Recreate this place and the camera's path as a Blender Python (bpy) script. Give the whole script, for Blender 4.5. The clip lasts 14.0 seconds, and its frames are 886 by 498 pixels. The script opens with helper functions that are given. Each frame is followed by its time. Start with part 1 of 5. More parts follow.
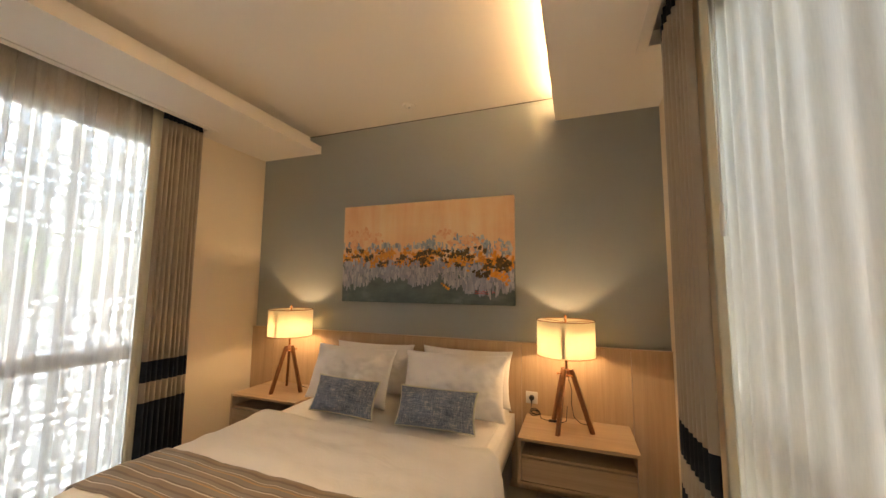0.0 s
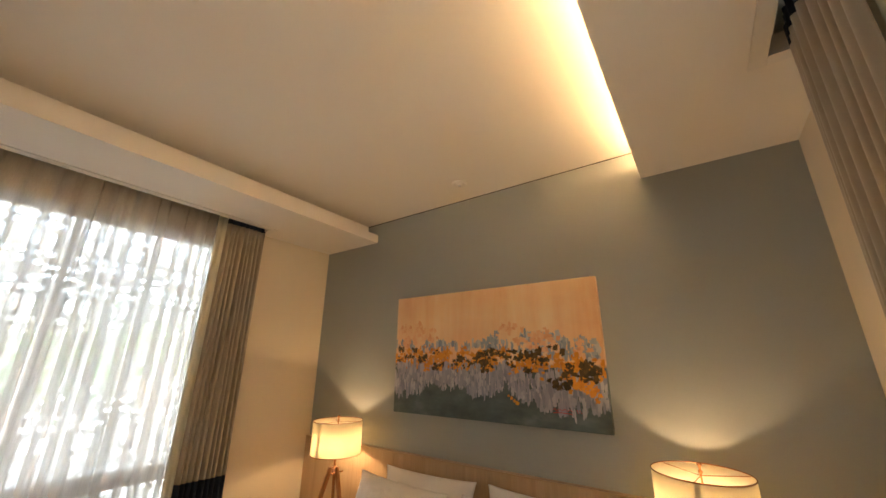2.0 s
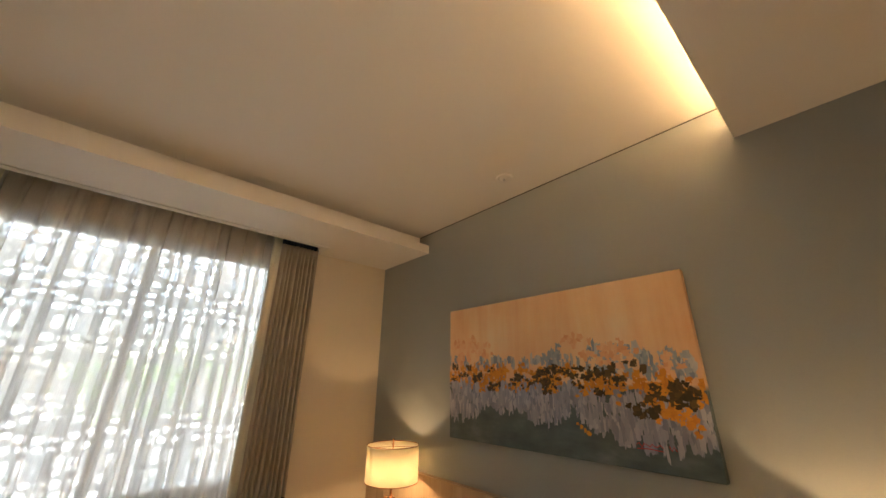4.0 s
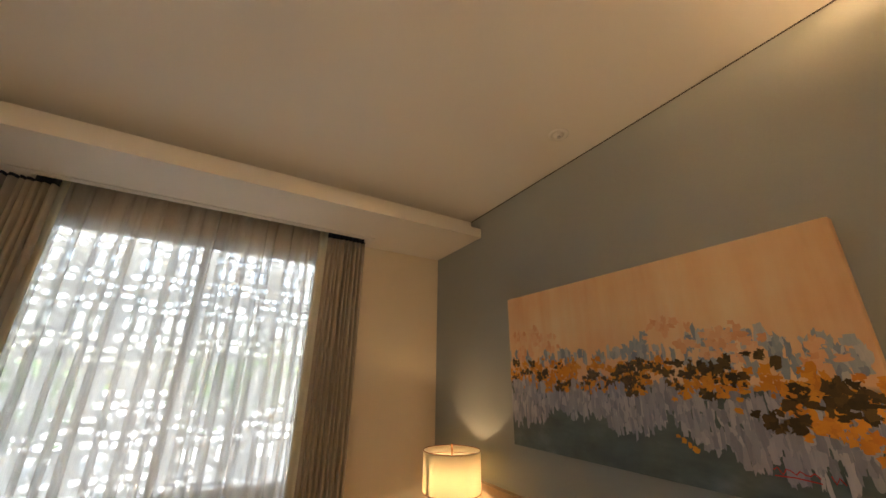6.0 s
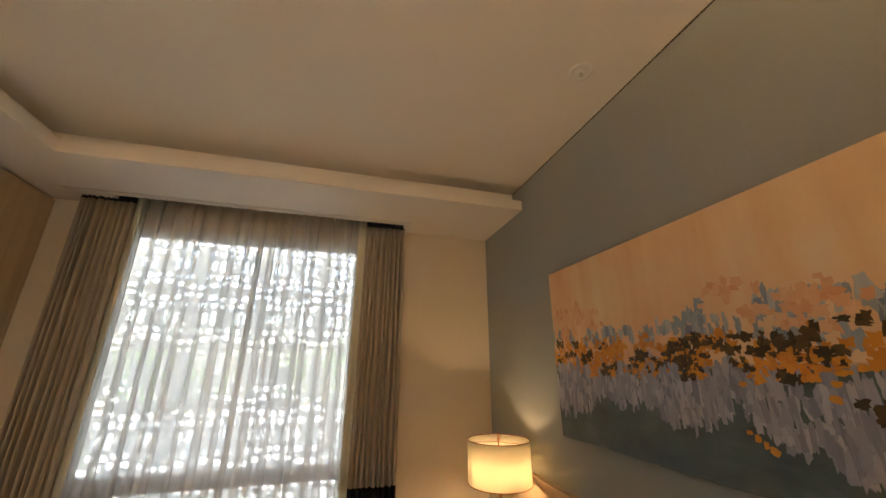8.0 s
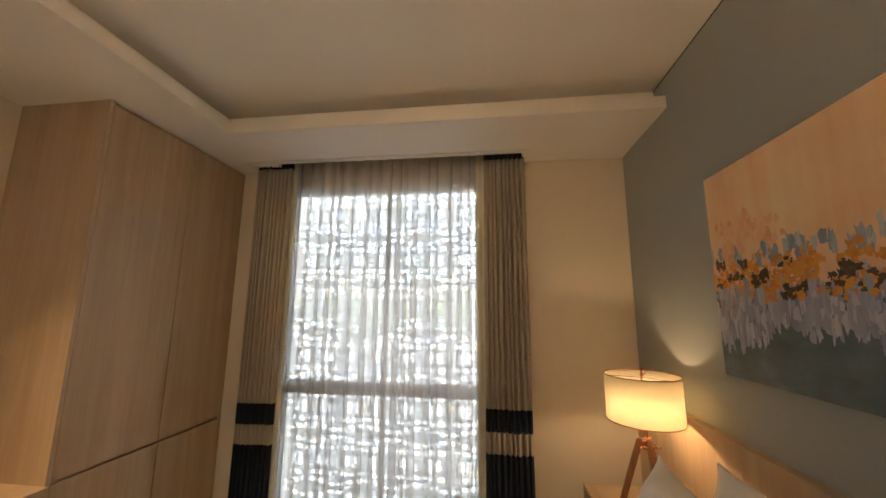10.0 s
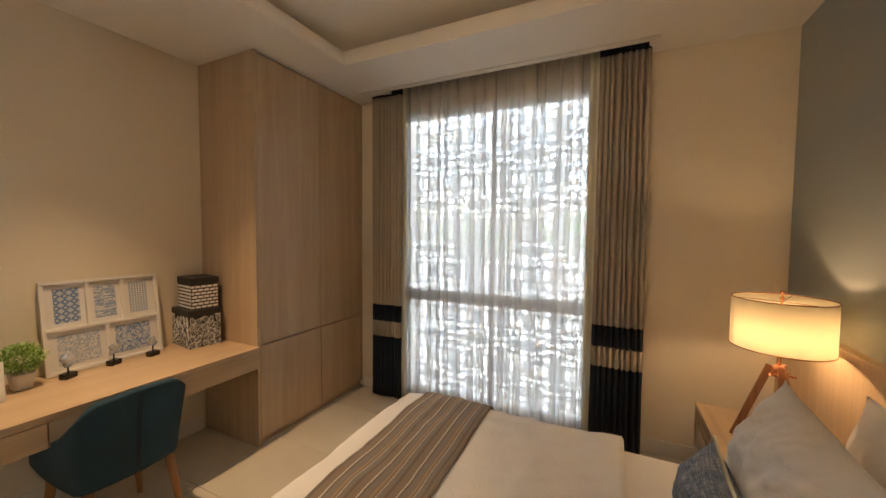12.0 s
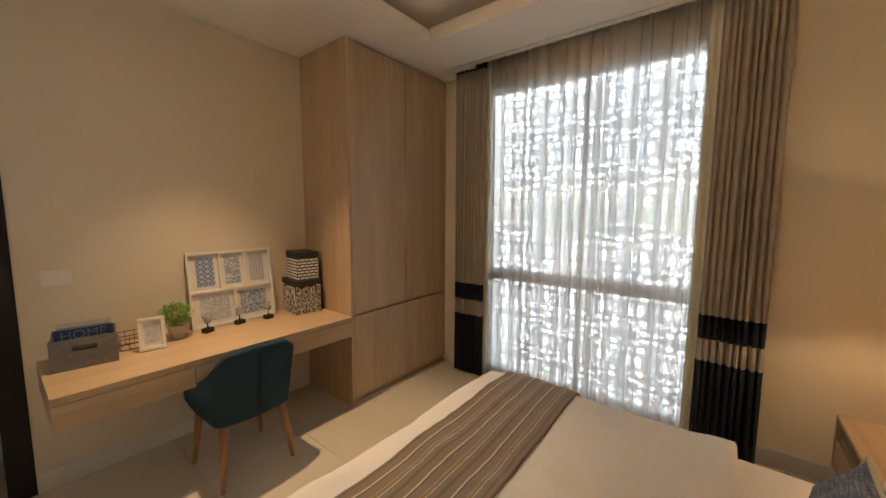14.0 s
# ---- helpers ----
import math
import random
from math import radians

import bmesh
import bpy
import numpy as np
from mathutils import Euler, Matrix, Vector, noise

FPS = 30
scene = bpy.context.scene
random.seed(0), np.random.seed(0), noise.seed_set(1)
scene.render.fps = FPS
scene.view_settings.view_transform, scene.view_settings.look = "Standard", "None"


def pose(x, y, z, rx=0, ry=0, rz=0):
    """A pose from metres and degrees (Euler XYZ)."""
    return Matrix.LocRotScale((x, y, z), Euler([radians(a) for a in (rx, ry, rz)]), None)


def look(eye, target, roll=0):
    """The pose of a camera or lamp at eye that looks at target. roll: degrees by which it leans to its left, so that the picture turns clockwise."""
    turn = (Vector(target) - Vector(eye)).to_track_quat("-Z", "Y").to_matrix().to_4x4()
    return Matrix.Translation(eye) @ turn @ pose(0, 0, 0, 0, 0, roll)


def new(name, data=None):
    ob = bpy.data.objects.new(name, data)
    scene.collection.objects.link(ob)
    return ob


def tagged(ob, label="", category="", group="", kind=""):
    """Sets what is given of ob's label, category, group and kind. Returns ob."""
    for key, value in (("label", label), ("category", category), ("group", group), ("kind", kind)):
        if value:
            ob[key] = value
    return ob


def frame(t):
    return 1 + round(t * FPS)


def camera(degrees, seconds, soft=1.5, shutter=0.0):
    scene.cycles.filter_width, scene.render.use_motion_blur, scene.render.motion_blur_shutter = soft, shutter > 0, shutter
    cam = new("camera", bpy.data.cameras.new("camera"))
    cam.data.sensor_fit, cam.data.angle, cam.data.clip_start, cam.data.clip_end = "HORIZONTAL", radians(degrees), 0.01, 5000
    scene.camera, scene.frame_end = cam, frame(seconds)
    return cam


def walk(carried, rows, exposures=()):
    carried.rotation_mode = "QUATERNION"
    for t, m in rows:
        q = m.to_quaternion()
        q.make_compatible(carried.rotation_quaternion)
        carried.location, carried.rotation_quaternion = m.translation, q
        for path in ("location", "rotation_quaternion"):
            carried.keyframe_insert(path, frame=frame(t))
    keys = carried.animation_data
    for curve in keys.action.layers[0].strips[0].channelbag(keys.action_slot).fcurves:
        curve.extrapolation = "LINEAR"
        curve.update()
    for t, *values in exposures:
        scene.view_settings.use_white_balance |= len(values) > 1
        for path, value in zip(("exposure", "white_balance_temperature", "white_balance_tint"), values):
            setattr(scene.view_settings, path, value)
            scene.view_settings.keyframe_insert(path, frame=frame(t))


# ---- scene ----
cam = camera(101.9, 14.0)
PATH = [
    (0, (-0.029, 0.328, 1.471), (-0.716, 2.196, 1.666), 0.5),
    (0.5, (-0.051, 0.384, 1.524), (-0.742, 2.243, 1.778), 0.5),
    (1, (-0.054, 0.427, 1.549), (-0.749, 2.274, 1.874), 0.4),
    (1.5, (0.006, 0.711, 1.629), (-0.914, 2.404, 2.164), 0.4),
    (2, (0.002, 0.873, 1.67), (-1.097, 2.431, 2.274), 0.5),
    (4.5, (0.003, 1.306, 1.672), (-1.475, 2.466, 2.359), 0.7),
    (5, (-0.031, 1.371, 1.685), (-1.581, 2.44, 2.36), 0.6),
    (5.5, (-0.122, 1.458, 1.684), (-1.713, 2.463, 2.361), 0.6),
    (6, (-0.177, 1.543, 1.677), (-1.808, 2.483, 2.352), 0.7),
    (6.5, (-0.196, 1.639, 1.676), (-1.864, 2.513, 2.348), 0.6),
    (7, (-0.176, 1.765, 1.682), (-1.898, 2.534, 2.348), 0.6),
    (7.2, (-0.167, 1.813, 1.68), (-1.911, 2.536, 2.341), 0.5),
    (9.5, (-0.279, 2.074, 1.595), (-2.231, 2.047, 2.027), 0.3),
    (10, (-0.29, 2.121, 1.578), (-2.246, 1.87, 1.908), 0.4),
    (10.5, (-0.3, 2.149, 1.546), (-2.241, 1.72, 1.764), 0.4),
    (11, (-0.291, 2.159, 1.522), (-2.201, 1.575, 1.623), 0.4),
    (11.5, (-0.277, 2.187, 1.516), (-2.139, 1.457, 1.512), 0.5),
    (12, (-0.248, 2.213, 1.533), (-2.052, 1.355, 1.439), 0.5),
    (12.5, (-0.247, 2.221, 1.531), (-1.989, 1.25, 1.39), 0.5),
    (13, (-0.239, 2.206, 1.531), (-1.925, 1.145, 1.358), 0.5),
    (13.5, (-0.254, 2.201, 1.521), (-1.877, 1.047, 1.331), 0.5),
    (14, (-0.261, 2.188, 1.517), (-1.823, 0.956, 1.312), 0.3),
]
walk(cam, [(t, look(eye, target, roll)) for t, eye, target, roll in PATH], exposures=[(0.0, 4.65, 6900, 13.2), (1.0, 4.65, 6900, 13.2), (2.0, 4.6, 6900, 13.2), (4.5, 4.2, 6900, 13.2), (7.2, 4.1, 6900, 13.2), (9.5, 4.2, 6700, 13.2), (14.0, 4.2, 6600, 13.2)])

# ---- world, sun, lamps ----
world = bpy.data.worlds.new("sky")
scene.world = world
world.use_nodes = True
wn = world.node_tree
sky = wn.nodes.new("ShaderNodeTexSky")
sky.sky_type, sky.sun_disc = "NISHITA", False
sky.sun_elevation, sky.sun_rotation = radians(62), radians(180)
sky.dust_density, sky.air_density = 3.0, 1.0
haze = wn.nodes.new("ShaderNodeHueSaturation")
haze.inputs["Saturation"].default_value = 0.75
bg = wn.nodes["Background"]
bg.inputs["Strength"].default_value = 0.085
wn.links.new(sky.outputs[0], haze.inputs["Color"])
wn.links.new(haze.outputs[0], bg.inputs["Color"])

WARM = (1.0, 0.67, 0.36)


def lamp(name, kind, at, energy, colour, aim=None, **more):
    data = bpy.data.lights.new(name, kind)
    data.energy, data.color = energy, colour
    ob = new(name, data)
    ob.matrix_basis = look(at, aim) if aim else Matrix.Translation(at)
    return ob


sun = lamp("sun", "SUN", (0, 0, 20), 1.5, (1.0, 0.97, 0.95), aim=(0.0, 10.6, 0.0))
sun.data.angle = radians(30)


# ---- materials ----
def nodes_of(name):
    m = bpy.data.materials.new(name)
    m.use_nodes = True
    t = m.node_tree
    return m, t, t.nodes["Principled BSDF"]


def value(t, x):
    n = t.nodes.new("ShaderNodeValue")
    n.outputs[0].default_value = x
    return n.outputs[0]


def maths(t, op, a, b=None, clamp=False):
    n = t.nodes.new("ShaderNodeMath")
    n.operation, n.use_clamp = op, clamp
    for i, v in enumerate((a, b)):
        if v is None:
            continue
        if isinstance(v, (int, float)):
            n.inputs[i].default_value = v
        else:
            t.links.new(v, n.inputs[i])
    return n.outputs[0]


def coords(t, scale=(1, 1, 1), shift=(0, 0, 0), kind="Object"):
    c = t.nodes.new("ShaderNodeTexCoord")
    m = t.nodes.new("ShaderNodeMapping")
    m.inputs["Scale"].default_value, m.inputs["Location"].default_value = scale, shift
    t.links.new(c.outputs[kind], m.inputs["Vector"])
    return m.outputs[0]


def noise_of(t, vec, scale, detail=4.0, rough=0.55, warp=0.0):
    n = t.nodes.new("ShaderNodeTexNoise")
    n.inputs["Scale"].default_value, n.inputs["Detail"].default_value = scale, detail
    n.inputs["Roughness"].default_value, n.inputs["Distortion"].default_value = rough, warp
    t.links.new(vec, n.inputs["Vector"])
    return n.outputs["Fac"]


def ramp(t, fac, stops, mode="LINEAR"):
    n = t.nodes.new("ShaderNodeValToRGB")
    n.color_ramp.interpolation = mode
    e = n.color_ramp.elements
    while len(e) < len(stops):
        e.new(0.5)
    for k, (p, c) in zip(e, stops):
        k.position, k.color = p, (*c, 1)
    t.links.new(fac, n.inputs[0])
    return n.outputs[0]


def blend(t, fac, a, b, mode="MIX"):
    n = t.nodes.new("ShaderNodeMix")
    n.data_type, n.blend_type = "RGBA", mode
    for i, v in ((0, fac), (6, a), (7, b)):
        if isinstance(v, tuple):
            n.inputs[i].default_value = (*v, 1)
        elif isinstance(v, (int, float)):
            n.inputs[i].default_value = v
        else:
            t.links.new(v, n.inputs[i])
    return n.outputs[2]


def bump_of(t, b, height, strength, distance):
    n = t.nodes.new("ShaderNodeBump")
    n.inputs["Strength"].default_value, n.inputs["Distance"].default_value = strength, distance
    t.links.new(height, n.inputs["Height"])
    t.links.new(n.outputs[0], b.inputs["Normal"])


def shade(c, k):
    return tuple(min(1.0, x * k) for x in c)


def surface(name, colour, rough=0.6, metal=0.0, vary=0.06, coarse=2.0, fine=60.0, bump=0.1, depth=0.001, sheen=0.0):
    m, t, b = nodes_of(name)
    v = coords(t)
    big, small = noise_of(t, v, coarse), noise_of(t, v, fine, 3.0)
    f = maths(t, "ADD", maths(t, "MULTIPLY", big, 0.6), maths(t, "MULTIPLY", small, 0.4))
    t.links.new(ramp(t, f, [(0.3, shade(colour, 1 - vary)), (0.7, shade(colour, 1 + vary))]), b.inputs["Base Color"])
    r = maths(t, "ADD", rough - 0.06, maths(t, "MULTIPLY", big, 0.12))
    t.links.new(r, b.inputs["Roughness"])
    b.inputs["Metallic"].default_value = metal
    b.inputs["Sheen Weight"].default_value = sheen
    if bump:
        bump_of(t, b, small, bump, depth)
    return m


def wood(name, light, dark, axis, rough=0.35, scale=1.0):
    m, t, b = nodes_of(name)
    info = t.nodes.new("ShaderNodeObjectInfo")
    s = [16.0 * scale] * 3
    s[axis] = 0.7 * scale
    v = coords(t, tuple(s))
    off = t.nodes.new("ShaderNodeVectorMath")
    off.operation = "ADD"
    t.links.new(v, off.inputs[0])
    rnd = t.nodes.new("ShaderNodeCombineXYZ")
    k = maths(t, "MULTIPLY", info.outputs["Random"], 37.0)
    for i in range(3):
        t.links.new(k, rnd.inputs[i])
    t.links.new(rnd.outputs[0], off.inputs[1])
    g = noise_of(t, off.outputs[0], 1.0, 6.0, 0.6, 0.4)
    s2 = [160.0] * 3
    s2[axis] = 5.0
    f = noise_of(t, coords(t, tuple(s2)), 1.0, 3.0)
    mix = maths(t, "ADD", maths(t, "MULTIPLY", g, 0.72), maths(t, "MULTIPLY", f, 0.28))
    c = ramp(t, mix, [(0.32, dark), (0.5, tuple((p + q) / 2 for p, q in zip(light, dark))), (0.68, light)])
    t.links.new(c, b.inputs["Base Color"])
    t.links.new(maths(t, "ADD", rough - 0.08, maths(t, "MULTIPLY", f, 0.16)), b.inputs["Roughness"])
    bump_of(t, b, f, 0.08, 0.0006)
    return m


def cloth(name, colour, weave=900.0, vary=0.1, rough=0.9, sheen=0.2, bump=0.25, crease=0.0):
    m, t, b = nodes_of(name)
    v = coords(t)
    w = noise_of(t, coords(t, (1, 1, 1)), weave, 2.0)
    big = noise_of(t, v, 5.0, 4.0)
    f = maths(t, "ADD", maths(t, "MULTIPLY", w, 0.5), maths(t, "MULTIPLY", big, 0.5))
    t.links.new(ramp(t, f, [(0.3, shade(colour, 1 - vary)), (0.7, shade(colour, 1 + vary))]), b.inputs["Base Color"])
    b.inputs["Roughness"].default_value = rough
    b.inputs["Sheen Weight"].default_value = sheen
    bump_of(t, b, w, bump, 0.0008)
    if crease:
        n = t.nodes.new("ShaderNodeBump")
        n.inputs["Strength"].default_value, n.inputs["Distance"].default_value = crease, 0.012
        t.links.new(noise_of(t, coords(t, (4.0, 7.0, 5.0)), 1.0, 5.0, 0.6, 1.4), n.inputs["Height"])
        t.links.new(n.outputs[0], b.inputs["Normal"].links[0].from_node.inputs["Normal"])
    return m


def sheer_cloth(name, colour, open_part, through_part=0.68):
    m, t, b = nodes_of(name)
    t.nodes.remove(b)
    out = t.nodes["Material Output"]
    v = coords(t)
    threads = noise_of(t, coords(t, (40, 40, 4)), 6.0, 2.0)
    col = ramp(t, noise_of(t, v, 3.0), [(0.3, shade(colour, 0.94)), (0.7, colour)])
    tr = t.nodes.new("ShaderNodeBsdfTransparent")
    di = t.nodes.new("ShaderNodeBsdfDiffuse")
    tl = t.nodes.new("ShaderNodeBsdfTranslucent")
    for n in (di, tl):
        t.links.new(col, n.inputs["Color"])
    a = t.nodes.new("ShaderNodeMixShader")
    a.inputs[0].default_value = through_part
    t.links.new(di.outputs[0], a.inputs[1])
    t.links.new(tl.outputs[0], a.inputs[2])
    c = t.nodes.new("ShaderNodeMixShader")
    t.links.new(maths(t, "ADD", 1 - open_part - 0.08, maths(t, "MULTIPLY", threads, 0.16), True), c.inputs[0])
    t.links.new(tr.outputs[0], c.inputs[1])
    t.links.new(a.outputs[0], c.inputs[2])
    t.links.new(c.outputs[0], out.inputs[0])
    return m


def shade_cloth(name, colour, through_part=0.58):
    m, t, b = nodes_of(name)
    t.nodes.remove(b)
    w = noise_of(t, coords(t, (1, 1, 1)), 700.0, 2.0)
    col = ramp(t, w, [(0.3, shade(colour, 0.93)), (0.7, colour)])
    di, tl = t.nodes.new("ShaderNodeBsdfDiffuse"), t.nodes.new("ShaderNodeBsdfTranslucent")
    for n in (di, tl):
        t.links.new(col, n.inputs["Color"])
    a = t.nodes.new("ShaderNodeMixShader")
    a.inputs[0].default_value = through_part
    t.links.new(di.outputs[0], a.inputs[1])
    t.links.new(tl.outputs[0], a.inputs[2])
    t.links.new(a.outputs[0], t.nodes["Material Output"].inputs[0])
    return m


def pane_glass(name):
    m, t, b = nodes_of(name)
    t.nodes.remove(b)
    tr, gl = t.nodes.new("ShaderNodeBsdfTransparent"), t.nodes.new("ShaderNodeBsdfGlossy")
    tr.inputs[0].default_value = (0.93, 0.96, 0.95, 1)
    gl.inputs["Roughness"].default_value = 0.02
    fr = t.nodes.new("ShaderNodeFresnel")
    a = t.nodes.new("ShaderNodeMixShader")
    t.links.new(fr.outputs[0], a.inputs[0])
    t.links.new(tr.outputs[0], a.inputs[1])
    t.links.new(gl.outputs[0], a.inputs[2])
    t.links.new(a.outputs[0], t.nodes["Material Output"].inputs[0])
    return m


def glow(name, colour, strength):
    m, t, b = nodes_of(name)
    b.inputs["Base Color"].default_value = (0.9, 0.9, 0.9, 1)
    b.inputs["Emission Color"].default_value = (*colour, 1)
    b.inputs["Emission Strength"].default_value = strength
    return m


M = {}
M["cream"] = surface("cream_wall_paint", (0.76, 0.66, 0.50), 0.75, vary=0.03, coarse=1.2, fine=180, bump=0.12, depth=0.0006)
M["greyblue"] = surface("grey_blue_wall_paint", (0.345, 0.365, 0.35), 0.7, vary=0.035, coarse=1.0, fine=180, bump=0.12, depth=0.0006)
M["ceiling"] = surface("ceiling_paint", (0.82, 0.77, 0.69), 0.8, vary=0.02, coarse=0.8, fine=150, bump=0.06, depth=0.0005)
M["trim"] = surface("white_trim_paint", (0.78, 0.74, 0.67), 0.5, vary=0.03)
OAK_L, OAK_D = (0.58, 0.42, 0.265), (0.43, 0.295, 0.175)
M["oak_z"] = wood("oak_upright", OAK_L, OAK_D, 2)
M["oak_x"] = wood("oak_lengthwise", OAK_L, OAK_D, 0)
# near-black colour that stands in for shade in the ceiling gap
M["gap"] = surface("gap_shade_paint", (0.05, 0.04, 0.03), 0.8, vary=0.1, bump=0)
M["grout"] = surface("tile_grout", (0.40, 0.36, 0.30), 0.85, vary=0.1)
M["black"] = surface("black_door_paint", (0.007, 0.007, 0.008), 0.75, vary=0.2)
M["taupe"] = cloth("taupe_curtain_cloth", (0.41, 0.35, 0.27), vary=0.07)
M["navy"] = cloth("navy_curtain_cloth", (0.006, 0.014, 0.031), vary=0.25, sheen=0.02)
M["liner"] = cloth("pale_curtain_lining", (0.72, 0.70, 0.56), vary=0.04)
M["sheer"] = sheer_cloth("sheer_voile", (0.96, 0.95, 0.93), 0.46)
M["sheer_dense"] = sheer_cloth("dense_voile", (0.74, 0.70, 0.61), 0.02, 0.32)
M["linen"] = cloth("white_bed_linen", (0.86, 0.835, 0.80), weave=1200, vary=0.025, sheen=0.15, bump=0.12, crease=0.55)
M["base"] = cloth("bed_base_cloth", (0.16, 0.13, 0.10))
M["alu"] = surface("grey_window_metal", (0.55, 0.54, 0.52), 0.45, metal=0.3, vary=0.05)
M["screen"] = shade_cloth("white_translucent_screen_panel", (0.88, 0.88, 0.87), 0.4)
M["glass"] = pane_glass("window_glass")
M["shade"] = shade_cloth("lampshade_linen", (0.92, 0.86, 0.70))
M["walnut"] = wood("lamp_leg_wood", (0.34, 0.15, 0.06), (0.20, 0.075, 0.028), 2, rough=0.35, scale=2.5)
M["beech"] = wood("chair_leg_wood", (0.44, 0.205, 0.07), (0.32, 0.14, 0.045), 2, rough=0.35, scale=2.5)
M["copper"] = surface("copper_metal", (0.62, 0.30, 0.15), 0.25, metal=1.0, vary=0.08, bump=0)
M["wire"] = surface("dark_cable", (0.02, 0.018, 0.016), 0.5, bump=0)
M["bulb"] = glow("bulb_glass", WARM, 2.0)
M["led"] = glow("led_strip", (1.0, 0.67, 0.35), 3.3)
M["teal"] = cloth("teal_chair_cloth", (0.007, 0.033, 0.052), weave=500, vary=0.45, sheen=0.02, bump=0.5)
M["plastic"] = surface("white_plastic", (0.84, 0.82, 0.78), 0.35, vary=0.02, bump=0)
M["ground"] = surface("garden_ground", (0.33, 0.34, 0.34), 0.9, vary=0.2, coarse=0.6, fine=30)
M["render"] = surface("garden_wall_render", (0.42, 0.40, 0.36), 0.9, vary=0.1)
M["leaf"] = surface("hedge_leaf", (0.12, 0.22, 0.07), 0.6, vary=0.4, fine=8)
M["bark"] = surface("tree_bark", (0.14, 0.10, 0.07), 0.9, vary=0.3)


def tile_stone():
    m, t, b = nodes_of("cream_porcelain_tile")
    info = t.nodes.new("ShaderNodeObjectInfo")
    geo = t.nodes.new("ShaderNodeNewGeometry")
    n = t.nodes.new("ShaderNodeTexNoise")
    n.inputs["Scale"].default_value, n.inputs["Detail"].default_value = 3.0, 6.0
    t.links.new(geo.outputs["Position"], n.inputs["Vector"])
    f = maths(t, "ADD", maths(t, "MULTIPLY", n.outputs["Fac"], 0.8), maths(t, "MULTIPLY", info.outputs["Random"], 0.2))
    t.links.new(ramp(t, f, [(0.3, (0.60, 0.53, 0.42)), (0.75, (0.68, 0.61, 0.50))]), b.inputs["Base Color"])
    b.inputs["Roughness"].default_value = 0.28
    return m


M["tile"] = tile_stone()


# ---- mesh builders ----
def bm_box(bm, x0, x1, y0, y1, z0, z1, bevel=0.0):
    r = bmesh.ops.create_cube(bm, size=1.0, matrix=Matrix.Translation(((x0 + x1) / 2, (y0 + y1) / 2, (z0 + z1) / 2)) @ Matrix.Diagonal((x1 - x0, y1 - y0, z1 - z0, 1)))
    if bevel:
        edges = {e for v in r["verts"] for e in v.link_edges}
        bmesh.ops.bevel(bm, geom=list(edges), offset=bevel, segments=2, profile=0.6, affect="EDGES")
    return bm


def box(x0, x1, y0, y1, z0, z1, bevel=0.0):
    return bm_box(bmesh.new(), x0, x1, y0, y1, z0, z1, bevel)


def rod(bm, a, b, r0, r1=None, seg=12):
    a, b = Vector(a), Vector(b)
    m = Matrix.Translation((a + b) / 2) @ (b - a).to_track_quat("Z", "Y").to_matrix().to_4x4()
    bmesh.ops.create_cone(bm, cap_ends=True, segments=seg, radius1=r0, radius2=r0 if r1 is None else r1, depth=(b - a).length, matrix=m)
    return bm


def lathe(bm, profile, seg=32, at=(0, 0, 0)):
    rings = [[bm.verts.new((at[0] + r * math.cos(k * math.tau / seg), at[1] + r * math.sin(k * math.tau / seg), at[2] + z)) for k in range(seg)] for r, z in profile]
    for p, q in zip(rings, rings[1:]):
        for k in range(seg):
            bm.faces.new((p[k], p[(k + 1) % seg], q[(k + 1) % seg], q[k]))
    return bm


def tube(bm, points, r, seg=8, closed=False):
    pts = [Vector(p) for p in points]
    rings = []
    n = len(pts)
    for i, p in enumerate(pts):
        d = (pts[(i + 1) % n] - pts[i - 1]) if closed else (pts[min(i + 1, n - 1)] - pts[max(i - 1, 0)])
        m = d.to_track_quat("Z", "Y").to_matrix()
        rings.append([bm.verts.new(p + m @ Vector((r * math.cos(k * math.tau / seg), r * math.sin(k * math.tau / seg), 0))) for k in range(seg)])
    pairs = list(zip(rings, rings[1:])) + ([(rings[-1], rings[0])] if closed else [])
    for p, q in pairs:
        for k in range(seg):
            bm.faces.new((p[k], p[(k + 1) % seg], q[(k + 1) % seg], q[k]))
    return bm


def sheet(f, nu, nv):
    bm = bmesh.new()
    rows = [[bm.verts.new(f(i / nu, j / nv)) for i in range(nu + 1)] for j in range(nv + 1)]
    for a, b in zip(rows, rows[1:]):
        for i in range(nu):
            bm.faces.new((a[i], a[i + 1], b[i + 1], b[i]))
    return bm


def finish(bm, name, smooth):
    bmesh.ops.recalc_face_normals(bm, faces=bm.faces)
    me = bpy.data.meshes.new(name)
    bm.to_mesh(me)
    bm.free()
    for p in me.polygons:
        p.use_smooth = smooth
    return me


def part(name, bm, material, parent, label="", smooth=False, kind=""):
    me = finish(bm, name, smooth)
    me.materials.append(M[material] if isinstance(material, str) else material)
    ob = new(name, me)
    if parent:
        ob.parent = parent
    return tagged(ob, label, kind=kind)


def thing(name, at, label, category, group="", turn=0.0):
    ob = new(name)
    ob.empty_display_size = 0.1
    ob.matrix_basis = pose(*at, 0, 0, turn)
    return tagged(ob, label, category, group)


def built(name, bm, material, label="", category="", smooth=False):
    return tagged(part(name, bm, material, None, smooth=smooth), label, category, kind="structure")


def thicken(ob, width, offset=0.0):
    s = ob.modifiers.new("thickness", "SOLIDIFY")
    s.thickness, s.offset = width, offset
    return ob


